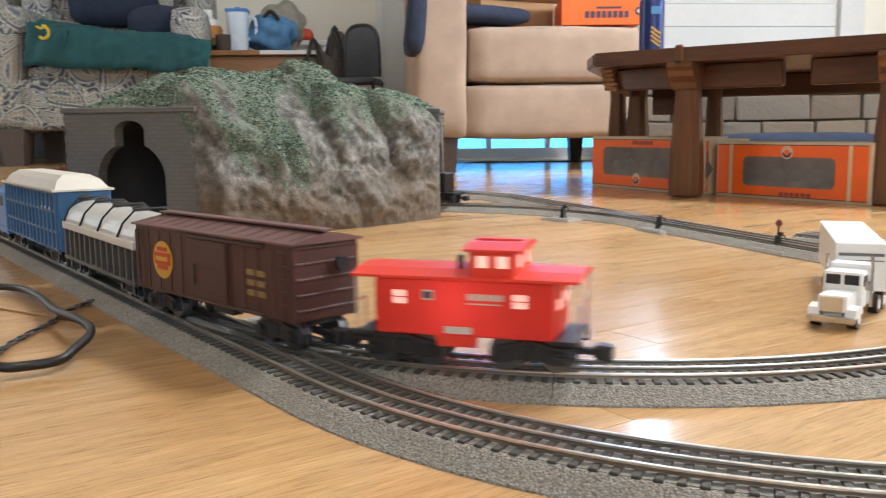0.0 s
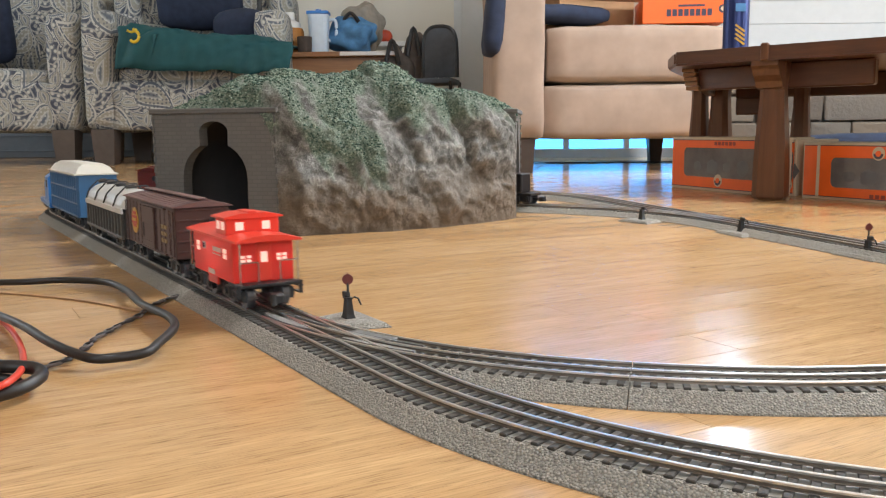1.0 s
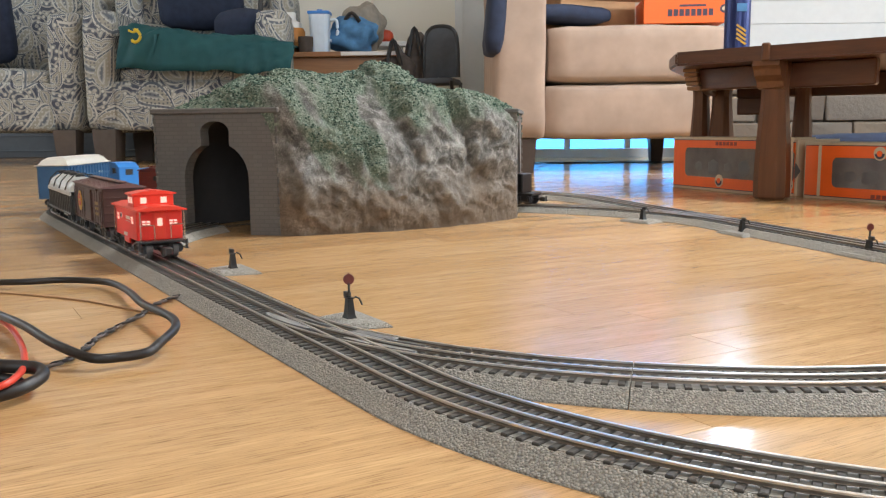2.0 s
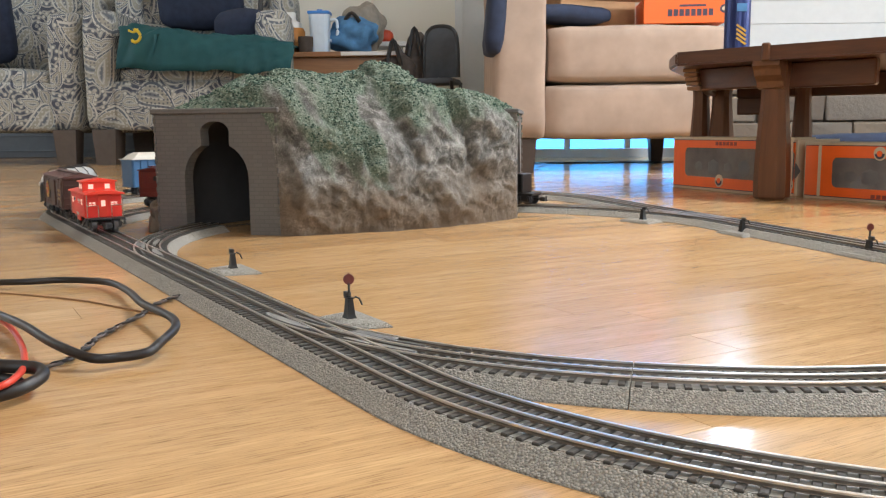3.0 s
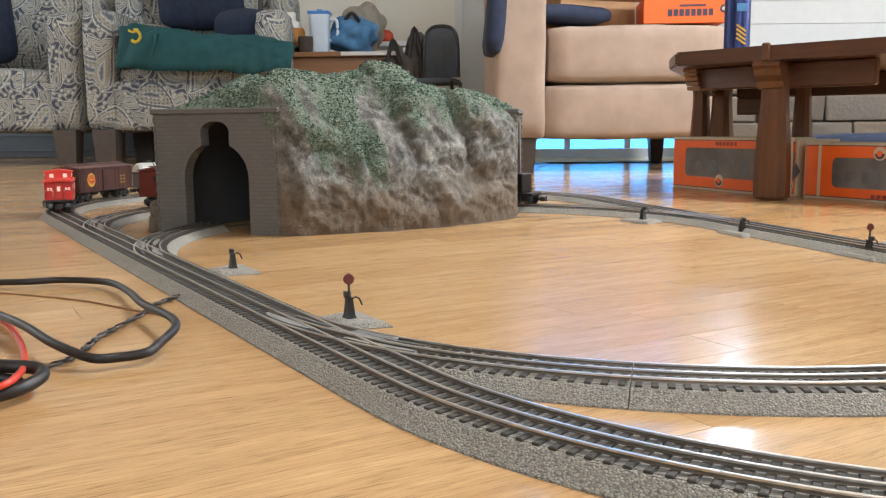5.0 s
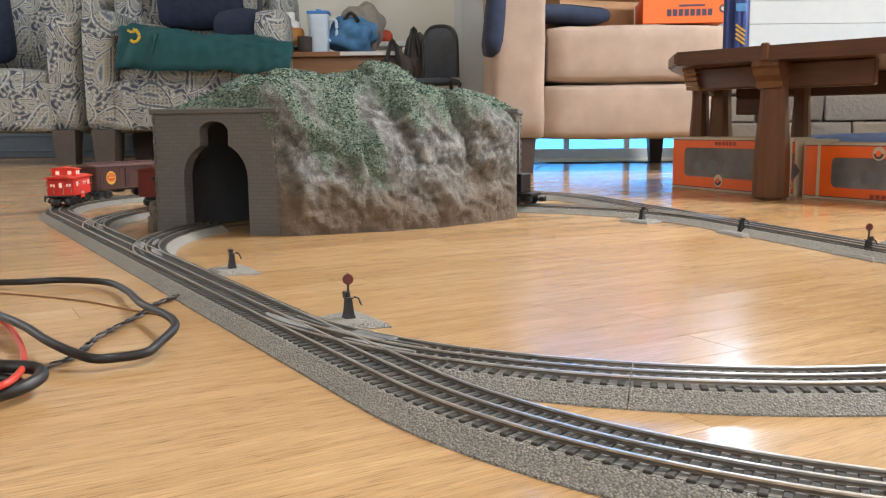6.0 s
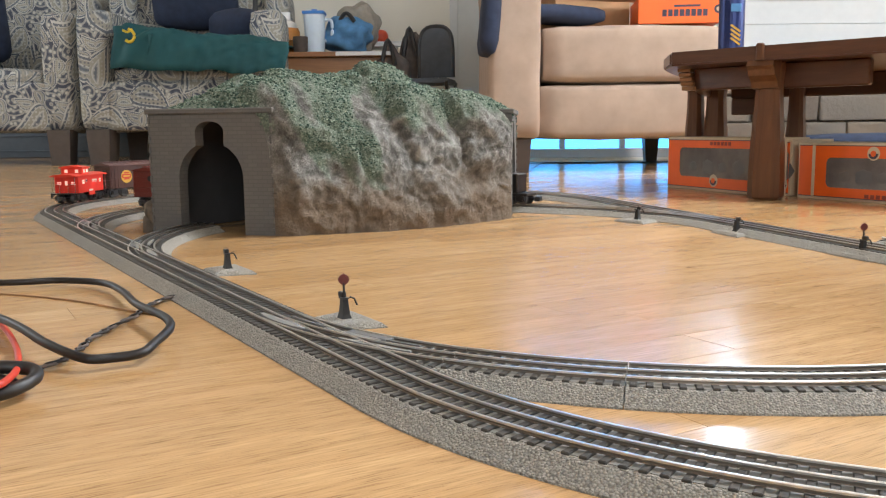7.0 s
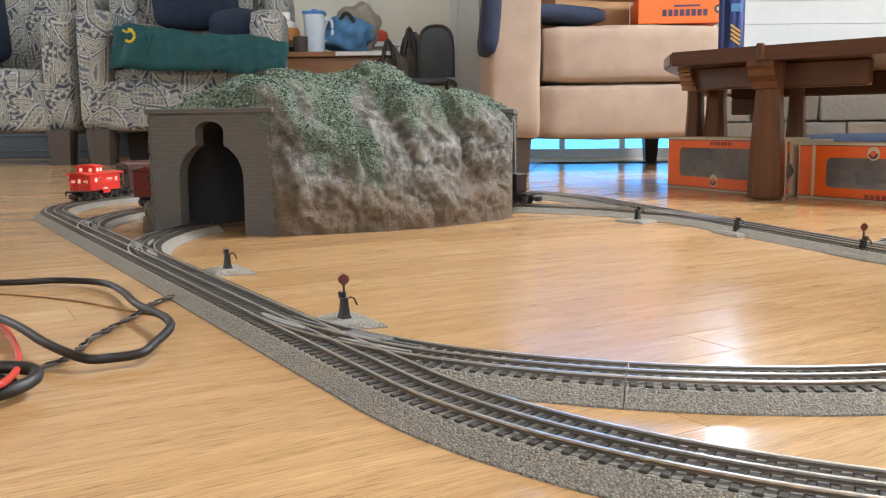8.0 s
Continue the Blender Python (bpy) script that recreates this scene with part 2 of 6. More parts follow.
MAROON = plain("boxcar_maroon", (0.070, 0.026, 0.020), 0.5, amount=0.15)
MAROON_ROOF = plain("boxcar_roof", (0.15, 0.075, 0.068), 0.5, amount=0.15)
OXIDE = plain("oxide_red", (0.15, 0.018, 0.012), 0.5, amount=0.1)
BLUE = plain("hopper_blue", (0.040, 0.125, 0.26), 0.4, amount=0.1)
LOCO_BLUE = plain("loco_blue", (0.03, 0.20, 0.55), 0.35, amount=0.08)
CREAM = plain("cream_roof", (0.60, 0.57, 0.50), 0.5, amount=0.06)
SILVER = plain("silver_tank", (0.62, 0.62, 0.60), 0.4, 0.25, amount=0.08)
DARKGREY = plain("ribbed_dark", (0.055, 0.05, 0.045), 0.5, amount=0.15)
YELLOW = plain("herald_yellow", (0.62, 0.35, 0.04), 0.5)
DULL_GOLD = plain("dull_gold_print", (0.26, 0.17, 0.06), 0.5)
HERALD_RED = plain("herald_red", (0.55, 0.06, 0.02), 0.5)
WHITE = plain("white_plastic", (0.80, 0.80, 0.78), 0.4, amount=0.04)
LIT = glowing("lit_window", (1.0, 0.62, 0.52), 0.35)
ROCK = rock_material()
FOAM = plain("ground_foam_green", (0.070, 0.120, 0.088), 0.95, amount=0.5, coarse=120)
FOAM_LIGHT = plain("ground_foam_pale", (0.25, 0.31, 0.235), 0.95, amount=0.4, coarse=120)
BRICK = brick_face_material()
PAISLEY = paisley_material()
NAVY = plain("navy_cloth", (0.022, 0.032, 0.065), 0.9, amount=0.2, fine=900)
GREEN_CLOTH = plain("dark_green_jersey", (0.008, 0.075, 0.085), 0.75, amount=0.18, fine=1200, coarse=9)
GOLD = plain("gold_thread", (0.65, 0.45, 0.03), 0.6)
TAN = plain("tan_microfibre", (0.40, 0.295, 0.228), 0.9, amount=0.13, fine=700, coarse=10, relief=0.3)
BROWN_LEG = plain("dark_leg", (0.055, 0.035, 0.025), 0.45)
GREY_LEG = plain("taupe_leg", (0.105, 0.085, 0.075), 0.5)
TABLE_WOOD = wood_material("red_brown_table", (0.075, 0.028, 0.015), (0.135, 0.056, 0.028), 0.3, 0)
LEG_WOOD = wood_material("red_brown_leg", (0.10, 0.038, 0.017), (0.185, 0.078, 0.034), 0.35, 2)
END_WOOD = wood_material("end_table_oak", (0.24, 0.11, 0.045), (0.36, 0.18, 0.075), 0.4, 0)
STONE = stone_material()
ORANGE = plain("orange_card", (0.86, 0.13, 0.012), 0.45, amount=0.05, relief=0.05)
CARD_CREAM = plain("cream_card", (0.62, 0.49, 0.33), 0.6, amount=0.05)
CARDBOARD = plain("cardboard", (0.42, 0.24, 0.12), 0.8)
INK = plain("dark_ink", (0.05, 0.035, 0.06), 0.5, relief=0)
DULL_PRINT = plain("dark_red_print", (0.30, 0.045, 0.02), 0.5, relief=0)
GREY_CARD = plain("grey_insert", (0.14, 0.13, 0.13), 0.6)
MORTAR = plain("hearth_mortar", (0.12, 0.10, 0.08), 0.9, amount=0.2, coarse=14, relief=0.5, depth=0.003)
GLASS = glass_material()
FILM = plain("window_film", (0.17, 0.155, 0.15), 0.12, amount=0.3, coarse=14)
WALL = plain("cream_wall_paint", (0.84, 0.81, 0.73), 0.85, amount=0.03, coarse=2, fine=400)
# cream wall paint again, with the turned wall's shade in its colour
WALL_SHADE = plain("shaded_wall_paint", (0.82, 0.78, 0.69), 0.85, amount=0.03, coarse=2, fine=400)
TRIM = plain("white_trim_paint", (0.66, 0.67, 0.67), 0.4, amount=0.03)
CEILING = plain("ceiling_white", (0.82, 0.80, 0.76), 0.9, amount=0.02)
PITCHER = plain("frosted_blue_plastic", (0.62, 0.74, 0.86), 0.3, amount=0.05)
LID_BLUE = plain("blue_lid", (0.05, 0.22, 0.62), 0.35)
AMBER = plain("amber_wicker", (0.52, 0.22, 0.05), 0.6, fine=120, amount=0.2, relief=0.6, depth=0.002)
BAG_BLUE = plain("blue_bag_cloth", (0.09, 0.25, 0.48), 0.8, amount=0.25)
BAG_GREY = plain("grey_bag_cloth", (0.30, 0.27, 0.23), 0.85, amount=0.2)
BAG_BROWN = plain("brown_bag_cloth", (0.085, 0.065, 0.055), 0.85, amount=0.25)
MESH_GREY = plain("dark_grey_mesh", (0.065, 0.07, 0.08), 0.7, amount=0.15)
CAN_BLUE = plain("can_blue", (0.02, 0.035, 0.14), 0.3, 0.4)
SKY_GLOW = glowing("daylight_backdrop", (0.08, 0.45, 1.0), 2.6)
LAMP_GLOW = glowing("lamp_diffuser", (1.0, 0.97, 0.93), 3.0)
WIRE_GREY = plain("brown_grey_wire", (0.11, 0.085, 0.075), 0.4)
RED_WIRE = plain("red_wire", (0.60, 0.045, 0.02), 0.45)
CHROME = plain("chrome", (0.6, 0.6, 0.6), 0.2, 1.0)

# ---------------- mesh helpers ----------------


def part(name, bm, material, parent=None, label="", smooth=False):
    me = bpy.data.meshes.new(name)
    bm.normal_update()
    bm.to_mesh(me)
    bm.free()
    me.materials.append(material)
    if smooth:
        for f in me.polygons:
            f.use_smooth = True
    ob = new(name, me)
    if parent is not None:
        ob.parent = parent
    if label:
        ob["label"] = label
    return ob


def thing(name, label, category, m=None, group="", kind=""):
    ob = new(name)
    ob.empty_display_size = 0.05
    if m is not None:
        ob.matrix_world = m
    return tagged(ob, label, category, group, kind)


def box(bm, c, s, bevel=0.0, turn=None, segs=1):
    one = bmesh.new()
    bmesh.ops.create_cube(one, size=1.0)
    bmesh.ops.scale(one, vec=s, verts=one.verts)
    if bevel:
        bmesh.ops.bevel(one, geom=list(one.edges), offset=bevel, segments=segs, affect="EDGES", profile=0.6)
    m = Matrix.Translation(c) if turn is None else Matrix.Translation(c) @ turn
    made = [bm.verts.new(m @ v.co) for v in one.verts]
    one.verts.index_update()
    for f in one.faces:
        bm.faces.new([made[v.index] for v in f.verts])
    one.free()
    return made


def rod(bm, a, b, r, r2=None, n=10):
    a, b = Vector(a), Vector(b)
    d = b - a
    m = Matrix.Translation((a + b) / 2) @ d.to_track_quat("Z", "Y").to_matrix().to_4x4()
    return bmesh.ops.create_cone(bm, cap_ends=True, segments=n, radius1=r, radius2=r if r2 is None else r2, depth=d.length, matrix=m)["verts"]


def ball(bm, c, s, sub=2, rough=0.0):
    vs = bmesh.ops.create_icosphere(bm, subdivisions=sub, radius=1.0)["verts"]
    for v in vs:
        k = 1 + rough * noise.noise(v.co * 1.7 + Vector(c) * 9)
        v.co = Vector((v.co.x * s[0] * k, v.co.y * s[1] * k, v.co.z * s[2] * k)) + Vector(c)
    return vs


def loft(bm, rings, closed=True, caps=True):
    """Quads between rings of equally many points."""
    vv = [[bm.verts.new(p) for p in ring] for ring in rings]
    n = len(vv[0])
    for r0, r1 in zip(vv, vv[1:]):
        for i in range(n if closed else n - 1):
            j = (i + 1) % n
            bm.faces.new((r0[i], r0[j], r1[j], r1[i]))
    if caps and closed:
        bm.faces.new(vv[0][::-1])
        bm.faces.new(vv[-1])
    return vv


def tube(bm, pts, r, n=8):
    pts = [Vector(p) for p in pts]
    rings = []
    for i, p in enumerate(pts):
        d = (pts[min(i + 1, len(pts) - 1)] - pts[max(i - 1, 0)]).normalized()
        a = d.cross(Vector((0, 0, 1)))
        a = a.normalized() if a.length > 1e-4 else Vector((1, 0, 0))
        b = a.cross(d)
        rings.append([p + r * (math.cos(t) * a + math.sin(t) * b) for t in np.linspace(0, 2 * math.pi, n, endpoint=False)])
    loft(bm, rings)


def lathe(bm, prof, n=20, c=(0, 0, 0)):
    loft(bm, [[(c[0] + r * math.cos(t), c[1] + r * math.sin(t), c[2] + z) for t in np.linspace(0, 2 * math.pi, n, endpoint=False)] for r, z in prof])


def slab(bm, outline, y0, y1):
    """An outline in x, z made thick along y."""
    a = [bm.verts.new((x, y0, z)) for x, z in outline]
    b = [bm.verts.new((x, y1, z)) for x, z in outline]
    bm.faces.new(a)
    bm.faces.new(b[::-1])
    for i in range(len(a)):
        j = (i + 1) % len(a)
        bm.faces.new((a[j], a[i], b[i], b[j]))


def smooth_path(pts, per=8):
    """Catmull-Rom through the points."""
    pts = [Vector(p) for p in pts]
    out = []
    for i in range(len(pts) - 1):
        p0, p1, p2, p3 = pts[max(i - 1, 0)], pts[i], pts[i + 1], pts[min(i + 2, len(pts) - 1)]
        for k in range(per):
            t = k / per
            out.append(0.5 * (2 * p1 + (p2 - p0) * t + (2 * p0 - 5 * p1 + 4 * p2 - p3) * t * t + (3 * p1 - p0 - 3 * p2 + p3) * t ** 3))
    return out + [pts[-1]]


def cushion(bm, c, s, r=0.05, puff=0.0):
    """A box with soft edges whose faces swell."""
    one = bmesh.new()
    bmesh.ops.create_cube(one, size=1.0)
    bmesh.ops.subdivide_edges(one, edges=list(one.edges), cuts=7, use_grid_fill=True)
    bmesh.ops.remove_doubles(one, verts=list(one.verts), dist=1e-5)
    h = Vector(s) / 2
    for v in one.verts:
        p = Vector((v.co.x * s[0], v.co.y * s[1], v.co.z * s[2]))
        core = Vector([max(-h[i] + r, min(h[i] - r, p[i])) for i in range(3)])
        d = p - core
        if d.length > 1e-6:
            p = core + d.normalized() * min(r, d.length * 1.2)
        q = Vector([p[i] / h[i] for i in range(3)])
        k = puff * (1 - q.x * q.x) * (1 - q.y * q.y) * (1 - 0) if abs(q.z) > 0.6 else puff * 0.6 * (1 - q.z * q.z)
        p.z += (k if q.z > 0 else -k) if abs(q.z) > 0.6 else 0
        if abs(q.y) > 0.6:
            p.y += math.copysign(puff * 0.7 * (1 - q.x ** 2) * (1 - q.z ** 2), q.y)
        p += Vector((noise.noise(p * 7), noise.noise(p * 7 + Vector((5, 1, 2))), noise.noise(p * 7 + Vector((2, 8, 3))))) * 0.006
        v.co = p + Vector(c)
    made = [bm.verts.new(v.co) for v in one.verts]
    one.verts.index_update()
    for f in one.faces:
        bm.faces.new([made[v.index] for v in f.verts])
    one.free()


# ---------------- the room ----------------
FLOOR_TURN = 30.0


def quad_wall(name, p0, p1, z0, z1, thick, material, openings=()):
    """A wall from p0 to p1 (its face towards the room on the right hand side), with openings (a, b, z0, z1) along it."""
    p0, p1 = Vector((*p0, 0)), Vector((*p1, 0))
    length = (p1 - p0).length
    d = (p1 - p0) / length
    bm = bmesh.new()
    cuts = sorted({0.0, length, *[o[0] for o in openings], *[o[1] for o in openings]})
    for a, b in zip(cuts, cuts[1:]):
        zs = [(z0, z1)]
        for o in openings:
            if o[0] <= a + 1e-6 and b <= o[1] + 1e-6:
                zs = [(z0, o[2]), (o[3], z1)]
        for u, v in zs:
            if v - u > 1e-3:
                box(bm, ((a + b) / 2, thick / 2, (u + v) / 2), (b - a, thick, v - u))
    bmesh.ops.remove_doubles(bm, verts=bm.verts, dist=1e-5)
    ob = part(name, bm, material)
    ob.matrix_world = Matrix.Translation(p0) @ Matrix.Rotation(math.atan2(d.y, d.x), 4, "Z")
    return tagged(ob, kind="structure")


def window_unit(name, m, w, h, label, bars=1, glow=None):
    """Frame, sill, mullions and pane; origin at the opening's lower left, wall along x."""
    ob = thing(name, label, "window", m, kind="structure")
    for nm, c, s in (("window_frame", (w / 2, 0, 0.025), (w, 0.06, 0.05)), ("window_frame", (w / 2, 0, h - 0.025), (w, 0.06, 0.05)),
                     ("window_frame", (0.025, 0, h / 2), (0.05, 0.06, h - 0.1)), ("window_frame", (w - 0.025, 0, h / 2), (0.05, 0.06, h - 0.1))):
        bm = bmesh.new()
        box(bm, c, s, 0.004)
        part(nm, bm, TRIM, ob)
    for i in range(bars):
        bm = bmesh.new()
        box(bm, (w * (i + 1) / (bars + 1), 0, h / 2), (0.03, 0.04, h - 0.1), 0.003)
        part("mullion", bm, TRIM, ob)
    bm = bmesh.new()
    box(bm, (w / 2, 0.012, h / 2), (w - 0.08, 0.004, h - 0.08))
    p = part("pane", bm, GLASS, ob)
    p.visible_shadow = False
    return ob


XW, XE, YS, YN, YG = -4.5, 4.0, -3.0, 6.3, 4.75
quad_wall("wall_west", (XW, YS), (XW, YN), 0, 2.5, 0.12, WALL, [(5.9, 8.1, 0.8, 2.1)])
quad_wall("wall_north", (XW, YN), (-0.53, YN), 0, 2.5, 0.12, WALL)
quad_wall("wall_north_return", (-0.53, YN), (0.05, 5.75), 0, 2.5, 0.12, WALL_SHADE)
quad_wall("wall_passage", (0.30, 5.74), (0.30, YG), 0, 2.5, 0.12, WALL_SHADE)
quad_wall("wall_garden", (0.30, YG), (XE, YG), 0, 2.5, 0.12, WALL, [(0.02, 1.0, 0.012, 2.05), (1.18, 1.33, 1.20, 1.75)])
quad_wall("wall_east", (XE, YG), (XE, YS), 0, 2.5, 0.12, WALL, [(2.05, 4.25, 0.85, 2.15)])
quad_wall("wall_south", (XE, YS), (XW, YS), 0, 2.5, 0.12, WALL, [(2.3, 4.9, 0.85, 2.15)])
# west and south windows are out of view, added to go with the fill lamps
window_unit("window_1", pose(XW - 0.06, 2.9, 0.8, 0, 0, 90), 2.2, 1.3, "unseen white-framed living room window with clear glass", 2)
window_unit("window_2", pose(XE + 0.06, 2.70, 0.85, 0, 0, -90), 2.2, 1.3, "unseen white-framed living room window with clear glass", 2)
window_unit("window_3", pose(1.7, YS - 0.06, 0.85, 0, 0, 180), 2.6, 1.3, "unseen wide white-framed window with clear glass", 2)
window_unit("window_4", pose(1.48, YG + 0.06, 1.20), 0.15, 0.55, "narrow high white-framed window", 0)
window_unit("door_1", pose(0.32, YG + 0.06, 0.012), 0.98, 2.03, "white-framed glazed garden door with daylight behind", 2)
for nm, c, s in (("backdrop_door", (1.02, 5.4, 1.05), (1.25, 0.02, 2.1)),):
    bm = bmesh.new()
    box(bm, c, s)
    tagged(part(nm, bm, SKY_GLOW), kind="structure")
bm = bmesh.new()
box(bm, (-0.25, 1.65, 2.55), (8.9, 9.7, 0.1))
tagged(part("ceiling", bm, CEILING), kind="structure")
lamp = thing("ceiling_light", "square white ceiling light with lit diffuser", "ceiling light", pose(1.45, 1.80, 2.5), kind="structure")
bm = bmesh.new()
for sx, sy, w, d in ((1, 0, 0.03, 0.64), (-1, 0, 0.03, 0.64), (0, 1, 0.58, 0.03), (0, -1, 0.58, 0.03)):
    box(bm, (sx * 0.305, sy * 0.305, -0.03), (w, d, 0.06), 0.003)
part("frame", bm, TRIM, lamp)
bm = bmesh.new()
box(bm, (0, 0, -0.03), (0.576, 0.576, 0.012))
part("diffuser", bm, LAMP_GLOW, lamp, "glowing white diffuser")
# white post that ends the return wall
bm = bmesh.new()
box(bm, (0.175, 5.72, 1.25), (0.25, 0.12, 2.5), 0.006)
box(bm, (0.075, 5.655, 1.25), (0.05, 0.012, 2.5), 0.003)
box(bm, (0.275, 5.655, 1.25), (0.05, 0.012, 2.5), 0.003)
tagged(part("trim_post", bm, TRIM), kind="structure")
# baseboard made tall and dark: the shade under the chairs is in its colour
bm = bmesh.new()
box(bm, (-2.515, YN - 0.0285, 0.10), (3.95, 0.057, 0.20), 0.006)
for z in (0.05, 0.155):
    box(bm, (-2.515, YN - 0.060, z), (3.95, 0.006, 0.012), 0.002)
tagged(part("baseboard_north", bm, BASEBOARD_SHADE), kind="structure")
bm = bmesh.new()
box(bm, (2.66, YG - 0.0085, 0.06), (2.66, 0.017, 0.12), 0.004)
tagged(part("baseboard_garden", bm, TRIM), kind="structure")
# white boards on the garden wall
boards = tagged(new("wall_cladding"), "horizontal white painted wall boards", "wall cladding", kind="structure")
z = 0.464
while z < 1.25:
    bm = bmesh.new()
    box(bm, (2.0, YG - 0.0105, z + 0.0595), (1.1, 0.017, 0.1185), 0.0015)
    part("board", bm, TRIM, boards)
    z += 0.12
bm = bmesh.new()
box(bm, (2.64, YG - 0.02, 1.03), (0.14, 0.036, 2.05), 0.004)
tagged(part("trim_door_casing", bm, TRIM), kind="structure")

# ---------------- hill and tunnel portals ----------------
P1R, P1L = Vector((-0.276, 1.426, 0)), Vector((-0.494, 1.484, 0))
P2N, P2F = Vector((0.130, 1.690, 0)), Vector((0.158, 1.914, 0))


def tunnel_portal(m):
    ob = thing("tunnel_portal", "grey moulded plastic brick tunnel portal with arched opening", "tunnel portal", m, "portals of the tunnel")
    w, h, a, spring = 0.1128, 0.200, 0.0590, 0.094
    arch = [(a, 0.0), (a, spring)] + [(a * math.cos(t), spring + a * math.sin(t)) for t in np.linspace(0.2, 1.12, 6)]
    key = [(0.0255, 0.153), (0.0262, 0.170)] + [(0.0262 * math.cos(t), 0.170 + 0.0175 * math.sin(t)) for t in np.linspace(0.3, 1.57, 5)]
    half = arch + key
    bm = bmesh.new()
    for sg in (1, -1):
        out = [(sg * x, z) for x, z in half] + [(0.0, h), (sg * w, h), (sg * w, 0.0)]
        slab(bm, out if sg > 0 else out[::-1], 0.0, 0.026)
    bmesh.ops.remove_doubles(bm, verts=bm.verts, dist=1e-6)
    part("face", bm, BRICK, ob)
    bm = bmesh.new()
    box(bm, (0, 0.012, h + 0.004), (2 * w + 0.008, 0.034, 0.009), 0.0015)
    part("coping", bm, BRICK, ob)
    for sg in (1, -1):
        for i in range(12):
            bm = bmesh.new()
            box(bm, (sg * (w - 0.0016), 0.0005, 0.008 + i * 0.0165), (0.004, 0.006, 0.0125 if i % 2 else 0.010), 0.001)
            part("quoin", bm, BRICK, ob)
    return ob


pa = math.atan2((P1R - P1L).y, (P1R - P1L).x)
portal_a = tunnel_portal(Matrix.Translation((P1L + P1R) / 2) @ Matrix.Rotation(pa, 4, "Z"))
pb = math.atan2((P2F - P2N).y, (P2F - P2N).x)
copy_thing(portal_a, Matrix.Translation((P2N + P2F) / 2) @ Matrix.Rotation(pb, 4, "Z") @ Matrix.Translation((0, 0.0, 0)))


def hill_height(u):
    keys = [(0, 0.206), (0.05, 0.228), (0.1, 0.244), (0.15, 0.256), (0.2, 0.266), (0.25, 0.271), (0.3, 0.269), (0.36, 0.264), (0.42, 0.262), (0.5, 0.280), (0.55, 0.283), (0.6, 0.272),
            (0.65, 0.260), (0.7, 0.254), (0.8, 0.243), (0.9, 0.231), (0.95, 0.214), (1, 0.206)]
    return float(np.interp(u, [k[0] for k in keys], [k[1] for k in keys]))


def hill_point(u, v):
    """u from the first portal to the second, v from the front foot over the top to the back foot."""
    f = P1R.lerp(P2N, u) + Vector((0.54, -0.84, 0)) * (0.062 * math.sin(math.pi * u) ** 0.6)
    b = P1L.lerp(P2F, u) + Vector((-0.54, 0.84, 0)) * (0.24 * math.sin(math.pi * u) ** 0.8)
    e = math.sin(math.pi * u) ** 0.6
    t = 2 * v - 1
    # the foot is steep, the shoulder round
    w = 1 - abs(t)
    side = math.copysign(1 - w ** (1.0 + 0.55 * e), t)
    p = f.lerp(b, (side + 1) / 2)
    z = hill_height(u) * (1 - abs(side) ** (9 - 6.6 * e)) ** (1 / (2.2 - 0.5 * e))
    return Vector((p.x, p.y, z))


